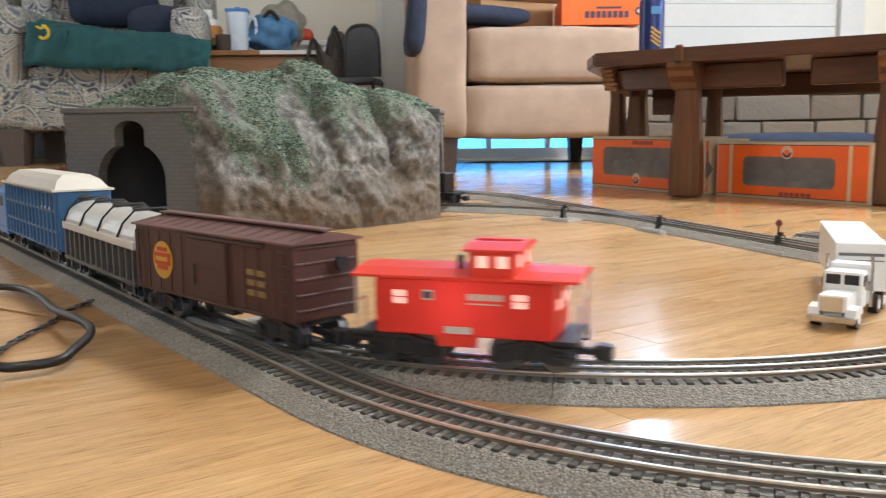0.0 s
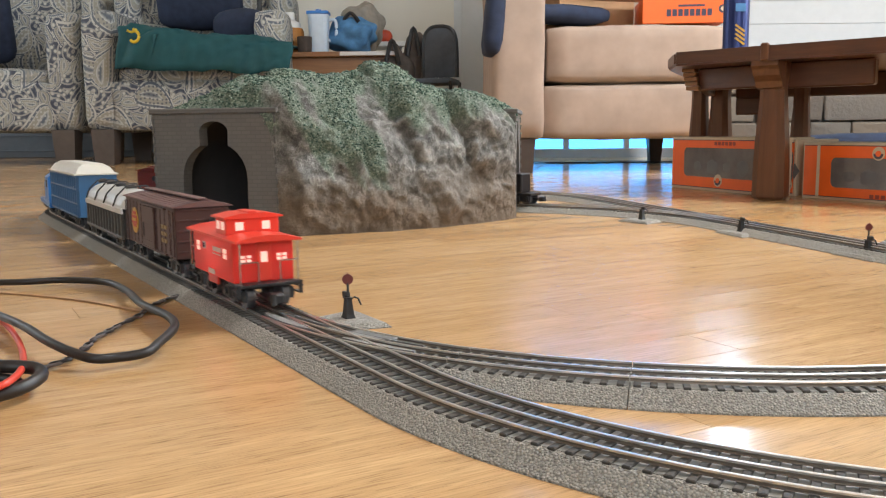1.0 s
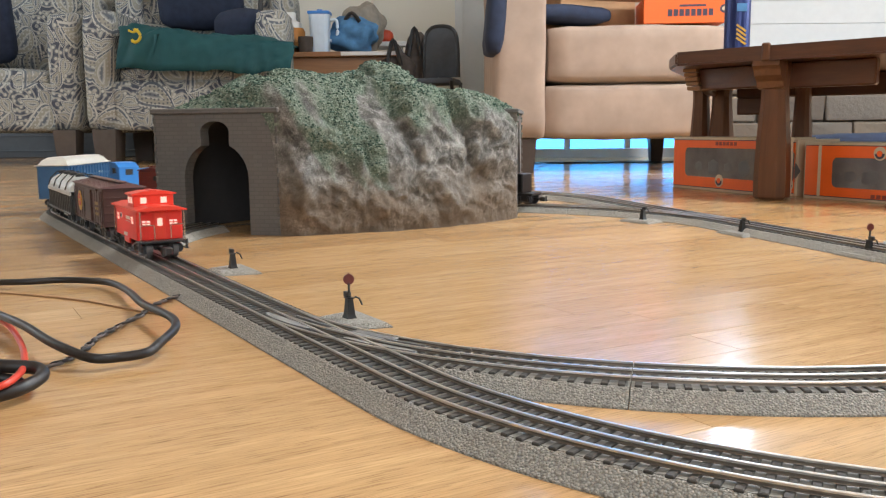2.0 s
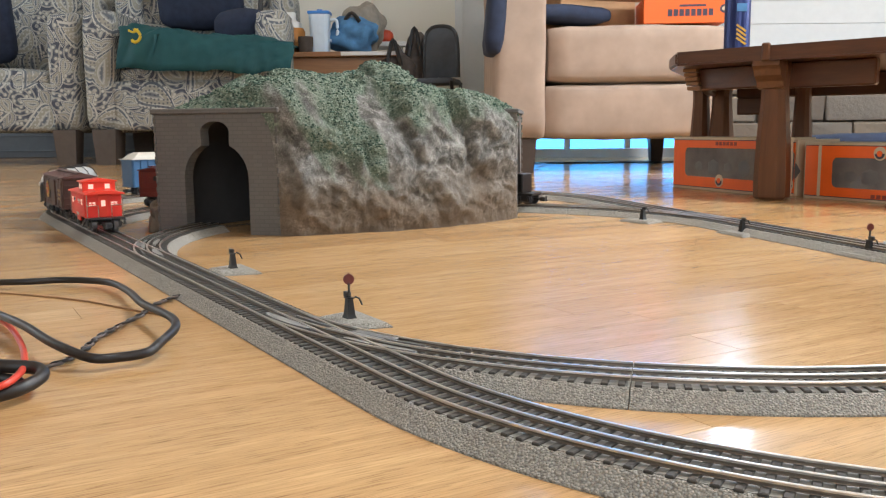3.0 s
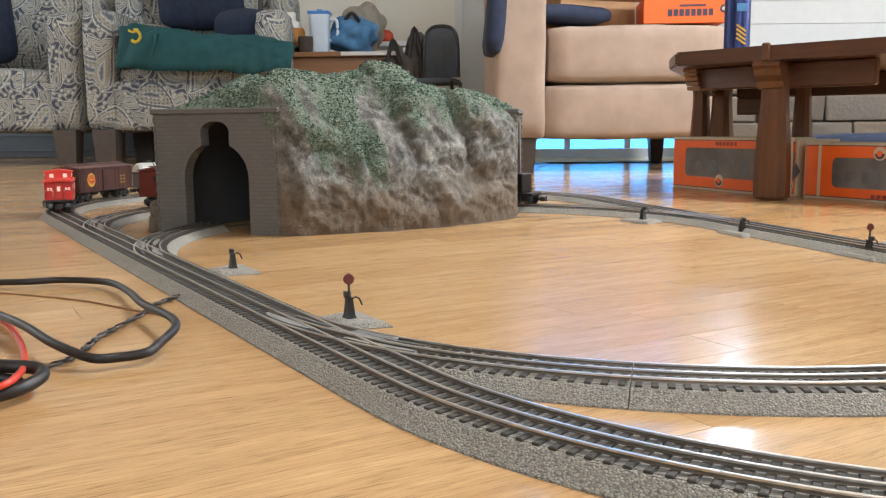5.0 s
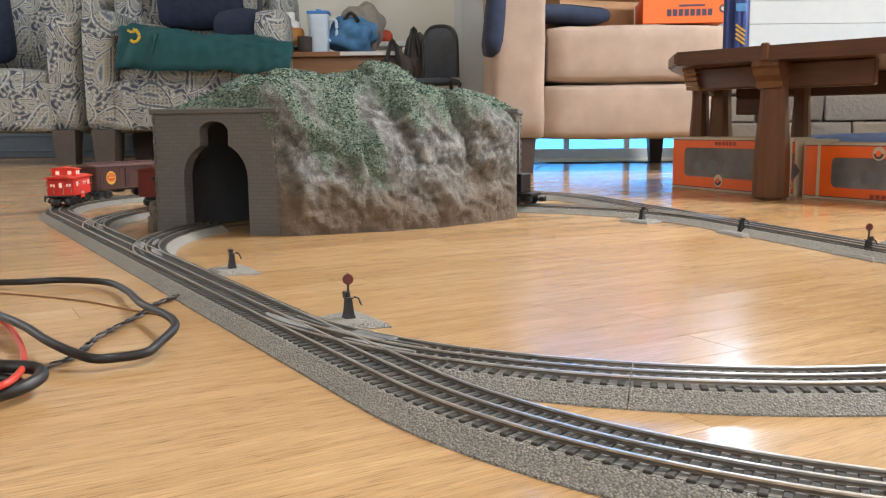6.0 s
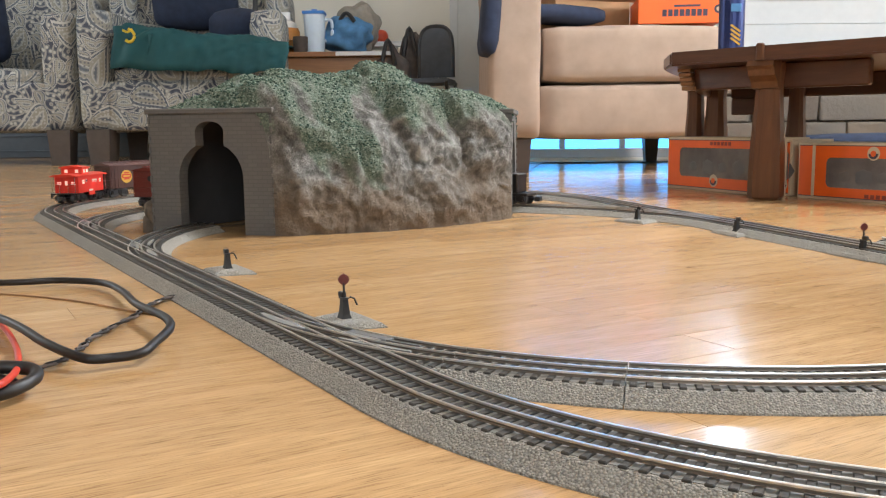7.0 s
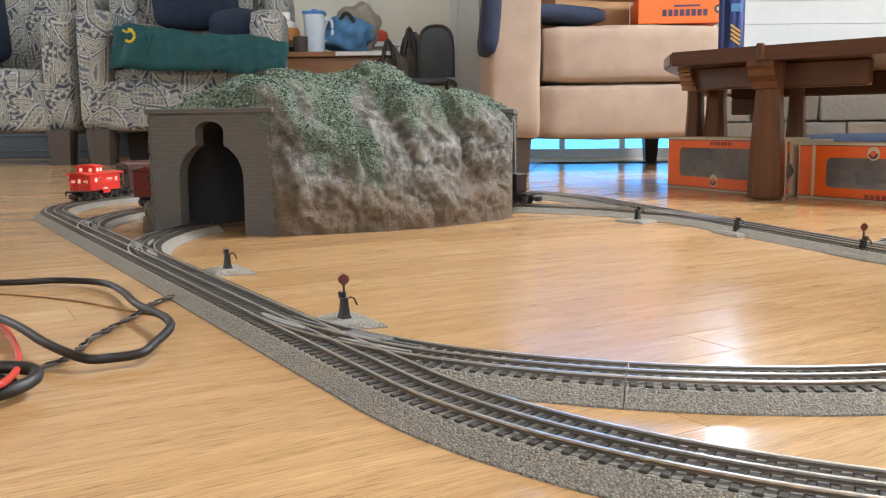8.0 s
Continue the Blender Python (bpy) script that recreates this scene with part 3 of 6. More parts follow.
def build_hill():
    nu, nv = 190, 210
    bm = bmesh.new()
    grid, covers = [], []
    for i in range(nu + 1):
        u = i / nu
        row = []
        fine = [hill_point(u, k / 400) for k in range(401)]
        run = np.concatenate([[0], np.cumsum([(b - a).length for a, b in zip(fine, fine[1:])])])
        stops = np.interp(np.linspace(0, run[-1], nv + 1), run, np.linspace(0, 1, 401))
        for j in range(nv + 1):
            v = float(stops[j])
            p = hill_point(u, v)
            q = hill_point(u, v + 0.004 if v < 0.99 else v - 0.004) - p
            s = hill_point(min(1, u + 0.004), v) - hill_point(max(0, u - 0.004), v)
            nrm = s.cross(q) if v < 0.99 else q.cross(s)
            nrm = nrm.normalized() if nrm.length > 1e-9 else Vector((0, 0, 1))
            if nrm.z < -0.2:
                nrm = -nrm
            ends = min(1.0, min(u, 1 - u) * 14)
            n1 = noise.fractal(p * 9, 1.0, 2.1, 4)
            n2 = noise.ridged_multi_fractal(p * 21 + Vector((3, 1, 7)), 0.9, 2.2, 5, 1.0, 2.0) - 1.0
            n3 = noise.fractal(p * 85, 0.8, 2.0, 3)
            run_x = p.x + 0.45 * p.z                      # ribs and gullies lean as they come down the slope
            vor = noise.voronoi(Vector((run_x * 1.05, p.y * 0.8, p.z * 0.62)) * 9 + Vector((n1, n1, 0)) * 0.5)[0]
            boulder = 0.5 - vor[0] + 0.35 * min(1.0, (vor[1] - vor[0]) * 2)
            gully = math.sin(run_x * 44 + p.y * 8 + 2.2 * n1)
            low = min(1.0, p.z / 0.05)
            top = 1.0 - 0.45 * min(1.0, max(0.0, (p.z - 0.19) / 0.06))
            d = ends * top * (0.011 * n1 + 0.0052 * n2 + 0.034 * boulder * (0.35 + 0.65 * low) - 0.004 + 0.004 * gully * (0.3 + 0.7 * low)) + 0.0020 * n3 * (0.3 + 0.7 * ends)
            streak = noise.fractal(Vector((run_x * 15, p.y * 7, p.z * 5)) + Vector((9, 2, 4)), 0.9, 2.0, 3)
            cover = max(0.0, min(1.0, (p.z - 0.185) * 9 + 0.52 + streak * 1.35 - 0.14 * gully)) if p.z > 0.07 else 0.0
            covers.append(cover)
            p = p + nrm * d
            p.z = max(p.z, -0.001)
            row.append(p)
        grid.append(row)
    loft(bm, grid, closed=False, caps=False)
    bmesh.ops.recalc_face_normals(bm, faces=bm.faces)
    hill = thing("model_tunnel_hill", "painted foam model mountain with grey rock and green moss", "model mountain")
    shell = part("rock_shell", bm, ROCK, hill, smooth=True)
    shell.data.attributes.new("moss_cover", "FLOAT", "POINT").data.foreach_set("value", covers)
    bm = bmesh.new()
    ball(bm, (-0.503, 1.535, 0.018), (0.018, 0.040, 0.034), 4, 0.5)
    ball(bm, (-0.507, 1.508, 0.010), (0.012, 0.020, 0.018), 3, 0.5)
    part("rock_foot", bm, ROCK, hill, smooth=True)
    lining = tunnel_lining()
    lining.parent = hill
    rng = random.Random(4)
    tufts = {0: bmesh.new(), 1: bmesh.new()}
    protos = []
    for k in range(5):
        t = bmesh.new()
        bmesh.ops.create_icosphere(t, subdivisions=1, radius=1.0)
        protos.append(([v.co * (1 + 0.45 * noise.noise(v.co * 2 + Vector((k * 9, 0, 0)))) for v in t.verts], [[v.index for v in f.verts] for f in t.faces]))
        t.free()
    data = {0: ([], []), 1: ([], [])}
    for _ in range(80000):
        i, j = rng.randrange(nu + 1), rng.randrange(nv + 1)
        p = grid[i][j]
        cover = covers[i * (nv + 1) + j]
        if cover < 0.60 + 0.35 * rng.random():
            continue
        k = 1 if rng.random() < 0.45 else 0
        vs, fs = data[k]
        if len(fs) > 160000:
            continue
        r = rng.uniform(0.0009, 0.0024)
        co, fa = protos[rng.randrange(5)]
        base = len(vs)
        off = p + Vector((rng.uniform(-0.003, 0.003), rng.uniform(-0.003, 0.003), r * 0.4))
        vs.extend([tuple(off + Vector((c.x, c.y, c.z * 0.8)) * r) for c in co])
        fs.extend([[base + q for q in f] for f in fa])
    for k, (vs, fs) in data.items():
        tufts[k].free()
        me = bpy.data.meshes.new("moss")
        me.from_pydata(vs, [], fs)
        me.materials.append(FOAM_LIGHT if k else FOAM)
        ob = new("moss", me)
        ob.parent = hill
        tagged(ob, "pale green ground foam" if k else "dark green ground foam", kind="stuff")
    return hill


def tunnel_lining():
    """A dark sheet added inside the tunnel, from portal to portal, to keep light out."""
    a, b = (P1L + P1R) / 2, (P2N + P2F) / 2
    ha = Vector((-math.sin(pa), math.cos(pa), 0))
    hb = Vector((-math.sin(pb), math.cos(pb), 0))
    bm = bmesh.new()
    rings = []
    for i in range(25):
        t = i / 24
        p0, p1, p2, p3 = a + ha * 0.027, a + ha * 0.26, b + hb * 0.26, b + hb * 0.027
        p = p0 * (1 - t) ** 3 + 3 * p1 * t * (1 - t) ** 2 + 3 * p2 * t * t * (1 - t) + p3 * t ** 3
        d = ((p1 - p0) * (1 - t) ** 2 + 2 * (p2 - p1) * t * (1 - t) + (p3 - p2) * t * t).normalized()
        l = Vector((-d.y, d.x, 0))
        rings.append([p + l * 0.090 * math.cos(s) + Vector((0, 0, 0.001 + 0.192 * math.sin(s) ** 0.6)) for s in np.linspace(0, math.pi, 15)])
    loft(bm, rings, closed=False, caps=False)
    return part("tunnel_lining", bm, TUNNEL_DARK, label="dark sheet added to keep the model tunnel unlit", smooth=True)


build_hill()

# ---------------- track ----------------
U = Vector((math.cos(radians(-57.97)), math.sin(radians(-57.97)), 0))    # along the main line, towards the eye
N = Vector((-U.y, U.x, 0))
N0, RC = 0.2688, 0.4572
S1, S2, S3, S5, S4 = -0.476, -0.719, -1.13, -1.51, -1.88
GAUGE, RAIL_TOP, TIE_TOP, BED_TOP = 0.0169, 0.0153, 0.0121, 0.0105
TIE_PITCH = 0.0096


def main_at(s):
    return N0 * N + s * U


def line_path(p, d, length):
    p, d = Vector(p), Vector(d).normalized()
    return (lambda s: (p + s * d, d)), length


def arc_path(c, p0, sense, degrees):
    """From p0 round c; sense 1 turns left."""
    c, r0 = Vector(c), Vector(p0) - Vector(c)
    r = r0.length

    def at(s):
        m = Matrix.Rotation(sense * s / r, 3, "Z")
        q = m @ r0
        return c + q, Vector((-q.y, q.x, 0)).normalized() * sense
    return at, r * radians(degrees)


def swept(bm, path, s0, s1, profile, offset=0.0, step=0.012):
    n = max(2, int((s1 - s0) / step) + 1)
    rings = []
    for i in range(n + 1):
        p, d = path(s0 + (s1 - s0) * i / n)
        left = Vector((-d.y, d.x, 0))
        rings.append([p + left * (a + offset) + Vector((0, 0, z)) for a, z in profile])
    loft(bm, rings)
    bmesh.ops.recalc_face_normals(bm, faces=bm.faces)


HEAD_PROFILE = [(-0.0011, RAIL_TOP - 0.0013), (0.0011, RAIL_TOP - 0.0013), (0.0011, RAIL_TOP - 0.0003), (0.0006, RAIL_TOP), (-0.0006, RAIL_TOP), (-0.0011, RAIL_TOP - 0.0003)]
WEB_PROFILE = [(-0.0013, TIE_TOP), (0.0013, TIE_TOP), (0.0012, TIE_TOP + 0.0004), (0.0005, TIE_TOP + 0.0007), (0.0005, RAIL_TOP - 0.0013), (-0.0005, RAIL_TOP - 0.0013), (-0.0005, TIE_TOP + 0.0007), (-0.0012, TIE_TOP + 0.0004)]


def bed_profile(drop=0.0):
    return [(-0.0395, 0.0), (0.0395, 0.0), (0.0393, 0.0012), (0.0375, 0.0024), (0.0285, BED_TOP - 0.0006 - drop), (0.0270, BED_TOP - drop), (-0.0270, BED_TOP - drop), (-0.0285, BED_TOP - 0.0006 - drop), (-0.0375, 0.0024), (-0.0393, 0.0012)]


def tie_mesh():
    bm = bmesh.new()
    box(bm, (0, 0, (TIE_TOP + BED_TOP) / 2 - 0.0004), (0.0046, 0.0525, TIE_TOP - BED_TOP + 0.0008), 0.0005)
    me = bpy.data.meshes.new("tie")
    bm.to_mesh(me)
    bm.free()
    me.materials.append(TIE)
    return me


TIE_MESH = tie_mesh()
TIES = []


def track_piece(name, label, legs, category="train track"):
    """One snap-together piece: a leg is (path, start, end, what), the second leg of a switch lies a hair lower."""
    ob = thing(name, label, category, group="train track pieces")
    for k, (path, s0, s1, drop) in enumerate(legs):
        bm = bmesh.new()
        swept(bm, path, s0 + 0.0003, s1 - 0.0003, bed_profile(drop))
        part("roadbed", bm, BALLAST, ob)
        bm = bmesh.new()
        swept(bm, path, s0 + 0.0006, s1 - 0.0006, [(-0.0245, BED_TOP - 0.002 - drop), (0.0245, BED_TOP - 0.002 - drop), (0.0245, BED_TOP + 0.0003 - drop), (-0.0245, BED_TOP + 0.0003 - drop)])
        part("tie_bed", bm, TIE_BED, ob, "grey strip between the ties")
        for off in (-GAUGE, 0.0, GAUGE):
            bm = bmesh.new()
            swept(bm, path, s0 + 0.0004, s1 - 0.0004, [(a, z - drop * 0.4) for a, z in HEAD_PROFILE], off)
            rail = part("rail", bm, RAIL, ob)
            bm = bmesh.new()
            swept(bm, path, s0 + 0.0004, s1 - 0.0004, [(a, z - drop * 0.4) for a, z in WEB_PROFILE], off)
            part("rail_web", bm, WEB, rail, "dull metal rail web")
        count = max(1, int(round((s1 - s0) / TIE_PITCH)))
        for i in range(count):
            p, d = path(s0 + (i + 0.5) * (s1 - s0) / count)
            TIES.append((ob, Matrix.Translation(p + Vector((0, 0, -drop))) @ Matrix.Rotation(math.atan2(d.y, d.x), 4, "Z")))
    return ob


main_path, main_len = line_path(main_at(S1), -U, S1 - S4)          # runs away from the eye, from the near curve to the far one


def on_main(s):
    return S1 - s


def tangent_arc(s, away, degrees):
    """The arc that leaves the main line at s, away from or towards the eye."""
    c = main_at(s) + RC * N
    return arc_path(c, main_at(s), -1 if away else 1, degrees)


near_arc, _ = tangent_arc(S1, False, 180)
inner_arc, _ = tangent_arc(S2, False, 180)
tunnel_arc, _ = tangent_arc(S3, True, 180)
yard_arc, _ = tangent_arc(S5, True, 180)
far_arc, _ = tangent_arc(S4, True, 180)
R45 = RC * radians(45)
CURVE = "curved grey plastic roadbed track with three nickel rails"
STRAIGHT = "straight grey plastic roadbed track with three nickel rails"
SWITCH = "track switch with diverging rails on grey plastic roadbed"
for k in range(3):
    track_piece("curved_track", CURVE, [(near_arc, k * R45, (k + 1) * R45, 0.0)])
track_piece("straight_track", STRAIGHT, [(main_path, 0.0, on_main(-0.575), 0.0)])
track_piece("track_switch", SWITCH, [(main_path, on_main(-0.575), on_main(-0.885), 0.0), (inner_arc, 0.0, 0.225, 0.0007)], "track switch")
track_piece("curved_track", CURVE, [(inner_arc, 0.225, 0.345, 0.0)])
for a in (0.345, 0.705, 1.065):
    track_piece("curved_track", CURVE, [(inner_arc, a, a + 0.36, 0.0)])
track_piece("straight_track", STRAIGHT, [(main_path, on_main(-0.885), on_main(-1.03), 0.0)])
track_piece("track_switch", SWITCH, [(main_path, on_main(-1.03), on_main(-1.37), 0.0), (tunnel_arc, 0.0, 0.30, 0.0007)], "track switch")
track_piece("straight_track", STRAIGHT, [(main_path, on_main(-1.37), on_main(-1.44), 0.0)])
track_piece("track_switch", SWITCH, [(main_path, on_main(-1.44), on_main(-1.78), 0.0), (yard_arc, 0.0, 0.27, 0.0007)], "track switch")
track_piece("straight_track", STRAIGHT, [(main_path, on_main(-1.78), on_main(S4), 0.0)])

tp, td = tunnel_arc(0.36)
track_piece("curved_track", CURVE, [(tunnel_arc, 0.30, 0.42, 0.0)])
yp, yd = yard_arc(R45)
track_piece("curved_track", CURVE, [(yard_arc, 0.27, R45, 0.0)])
track_piece("straight_track", STRAIGHT, [(line_path(yp, yd, 0.3)[0], 0.0, 0.32, 0.0)])

# the far loop: main curve, a straight behind the hill, and the curve that comes back on the other side
W = Vector((math.cos(radians(104.7)), math.sin(radians(104.7)), 0))
WL = Vector((-W.y, W.x, 0))
WN, K_IN, K_OUT = -0.832, 1.328, 1.826
c_far, c_back = main_at(S4) + RC * N, K_OUT * W + (WN + RC) * WL
gap = c_back - c_far
g = gap.normalized()
up = Vector((-g.y, g.x, 0))
a_far = radians(122.03) - math.atan2(g.y, g.x)                      # turn from the main line to the straight behind the hill
a_back = radians(104.7 + 180) - math.atan2(g.y, g.x) - math.pi
L_FAR, L_BEHIND = RC * a_far, gap.length
behind_path, _ = line_path(c_far + RC * up, g, L_BEHIND)
for k in range(4):
    track_piece("curved_track", CURVE, [(far_arc, k * L_FAR / 4, (k + 1) * L_FAR / 4, 0.0)])
track_piece("straight_track", STRAIGHT, [(behind_path, 0.0, L_BEHIND, 0.0)])
back_arc, _ = arc_path(c_back, K_OUT * W + WN * WL, 1, 180)
right_path, _ = line_path(WN * WL, W, 3)
L_BACK = RC * (math.atan2(g.y, g.x) + math.pi - radians(104.7))
for k in range(3):
    track_piece("curved_track", CURVE, [(back_arc, k * L_BACK / 3, (k + 1) * L_BACK / 3, 0.0)])
in_arc, _ = arc_path(K_IN * W + (WN + RC) * WL, K_IN * W + WN * WL, 1, 90)
ip, idr = in_arc(R45)
track_piece("curved_track", CURVE, [(in_arc, 0.25, R45, 0.0)])
track_piece("straight_track", STRAIGHT, [(line_path(ip, idr, 1)[0], 0.0, 0.12, 0.0)])
track_piece("straight_track", STRAIGHT, [(right_path, 0.45, 0.78, 0.0)])
track_piece("straight_track", STRAIGHT, [(right_path, 0.78, 1.12, 0.0)])
track_piece("track_switch", SWITCH, [(right_path, 1.12, 1.60, 0.0), (in_arc, 0.0, 0.25, 0.0007)], "track switch")
track_piece("straight_track", STRAIGHT, [(right_path, 1.60, K_OUT, 0.0)])


def main_switch_details(s, arc, name_parent):
    """Frog, points and guard rails of a switch whose branch leaves the main line at s."""
    for off, a0, a1 in ((0.0085, 0.03, 0.10), (-0.0085, 0.02, 0.09), (0.0085, 0.12, 0.19)):
        bm = bmesh.new()
        swept(bm, arc, a0, a1, [(-0.0013, TIE_TOP), (0.0013, TIE_TOP), (0.0010, RAIL_TOP - 0.0012), (-0.0010, RAIL_TOP - 0.0012)], off)
        part("guard_rail", bm, FROG, name_parent)
    p, d = arc(0.135)
    bm = bmesh.new()
    m = Matrix.Translation(p + Vector((0, 0, RAIL_TOP - 0.0022))) @ Matrix.Rotation(math.atan2(d.y, d.x), 4, "Z")
    vs = box(bm, (0, 0.012, 0), (0.045, 0.010, 0.0024), 0.0008)
    bmesh.ops.transform(bm, matrix=m, verts=bm.verts)
    part("frog", bm, FROG, name_parent)
    for a0, a1, off, w in ((0.000, 0.075, -0.0080, 0.0045), (0.085, 0.150, 0.0050, 0.0030), (0.120, 0.190, -0.0090, 0.0030)):
        rings = []
        for i in range(13):
            q, d = arc(a0 + 0.004 + (a1 - a0) * i / 12)
            left = Vector((-d.y, d.x, 0))
            h = w * math.sin(math.pi * (0.06 + 0.88 * i / 12)) ** 0.6
            rings.append([q + left * (off + e) + Vector((0, 0, z)) for e, z in ((-h, TIE_TOP), (h, TIE_TOP), (h * 0.9, RAIL_TOP - 0.0011), (-h * 0.9, RAIL_TOP - 0.0011))])
        bm = bmesh.new()
        loft(bm, rings)
        bmesh.ops.recalc_face_normals(bm, faces=bm.faces)
        part("guard_plate", bm, PLATE, name_parent, "smooth grey plastic plate between the rails")


switches = [o for o in scene.objects if o.name.startswith("track_switch")]
for sw, arc in zip(switches, (inner_arc, tunnel_arc, yard_arc, in_arc)):
    main_switch_details(0, arc, sw)


def switch_stand(x, y, turn, tall):
    """Pedestal with a gravel top; a black stand with a lever and, on the tall one, a red target."""
    ped = bmesh.new()
    rings = []
    for z, k in ((0.0, 1.0), (0.0012, 0.99), (0.0044, 0.84), (0.0050, 0.78)):
        rings.append([(0.030 * k * a, 0.026 * k * b, z) for a, b in ((-1.25, -0.9), (1.25, -0.9), (0.8, 1.0), (-0.8, 1.0))])
    loft(ped, rings)
    label = "small black switch stand with red round target on gravel pedestal" if tall else "small black switch stand with lever on gravel pedestal"
    ob = thing("switch_stand", label, "switch stand", pose(x, y, 0, 0, 0, turn), "switch stands beside the track")
    part("pedestal", ped, BALLAST, ob, "grey gravel-textured base")
    bm = bmesh.new()
    loft(bm, [[(sx * w, sy * w * 0.8, z) for sx, sy in ((-1, -1), (1, -1), (1, 1), (-1, 1))] for z, w in ((0.0048, 0.0058), (0.0085, 0.0044), (0.022, 0.0030), (0.0225, 0.0042), (0.0235, 0.0042))])
    part("stand", bm, BLACK, ob)
    bm = bmesh.new()
    box(bm, (0.0035, 0, 0.0255), (0.0085, 0.0045, 0.0055), 0.0008)
    part("lantern_box", bm, BLACK, ob)
    bm = bmesh.new()
    tube(bm, [(0.005, 0, 0.024), (0.009, 0, 0.0225), (0.0115, 0, 0.0165)], 0.0009, 6)
    bmesh.ops.rotate(bm, verts=bm.verts, matrix=Matrix.Rotation(radians(-turn), 3, "Z"))
    part("lever", bm, BLACK, ob)
    if tall:
        bm = bmesh.new()
        rod(bm, (0, 0, 0.023), (0, 0, 0.0365), 0.0011, n=8)
        part("mast", bm, BLACK, ob)
        bm = bmesh.new()
        rod(bm, (0, -0.0008, 0.0395), (0, 0.0008, 0.0395), 0.0048, n=20)
        rod(bm, (0, 0, 0.0435), (0, 0, 0.0455), 0.0009, 0.0004, 6)
        bmesh.ops.rotate(bm, verts=bm.verts, matrix=Matrix.Rotation(radians(10 - turn), 3, "Z"))
        part("target", bm, SIGNAL_RED, ob, "dark red round target")
    return ob


for x, y, turn, tall in ((-0.089, 0.763, 122, True), (-0.264, 1.056, 122, False), (0.352, 1.587, -58, False), (0.465, 1.385, -75, False), (0.544, 1.129, -75, True)):
    switch_stand(x, y, turn, tall)

# ---------------- rolling stock (x forward, z from the rail tops) ----------------


def truck(parent, x, axle=0.0115, side=None):
    """A four-wheel truck."""
    K = 1.30                                             # height of the truck frames
    bm = bmesh.new()
    for sy in (-1, 1):
        y = sy * 0.0215
        side_pts = [(-0.025, 0.0050), (-0.022, 0.0125), (-0.009, 0.0145), (0.0, 0.0165), (0.009, 0.0145), (0.022, 0.0125), (0.025, 0.0050), (0.016, 0.0042), (0.006, 0.0064), (-0.006, 0.0064), (-0.016, 0.0042)]
        slab(bm, [(x + a, z * K) for a, z in side_pts], y - 0.0024, y + 0.0024)
        for k in (-1, 1):
            rod(bm, (x + k * 0.018, y, 0.0085 * K), (x + k * 0.018, y + sy * 0.0045, 0.0085 * K), 0.0038, n=10)
        for dx in (-0.003, 0.003):
            rod(bm, (x + dx, y + sy * 0.0025, 0.0060 * K), (x + dx, y + sy * 0.0025, 0.0135 * K), 0.0024, n=8)
    box(bm, (x, 0, 0.0130 * K), (0.012, 0.042, 0.0065), 0.001)
    t = part("truck", bm, side or BLACK, parent)
    for k in (-1, 1):
        for sy in (-1, 1):
            bm = bmesh.new()
            y, r = sy * 0.0165, 0.0105
            rod(bm, (x + k * 0.0165, y - 0.003, r), (x + k * 0.0165, y + 0.003, r), r, n=18)
            rod(bm, (x + k * 0.0165, y - sy * 0.0032 - 0.0007, r), (x + k * 0.0165, y - sy * 0.0032 + 0.0007, r), r + 0.0015, n=18)
            part("wheel", bm, STEEL, t, "dark steel wheel")
    bm = bmesh.new()
    d = 1 if x > 0 else -1
    box(bm, (x + d * 0.026, 0, 0.0110), (0.030, 0.007, 0.004), 0.001)
    box(bm, (x + d * 0.044, 0, 0.0110), (0.012, 0.013, 0.010), 0.002)
    rod(bm, (x + d * 0.048, 0.004, 0.006), (x + d * 0.048, 0.004, 0.016), 0.003, n=8)
    part("coupler", bm, BLACK, parent)


def panel_bars(parent, name, rows, y, material, thick=0.0008):
    """Printed marks as plain bars: (x, z, w, h)."""
    bm = bmesh.new()
    for x, z, w, h in rows:
        box(bm, (x, y, z), (w, thick, h))
    return part(name, bm, material, parent)


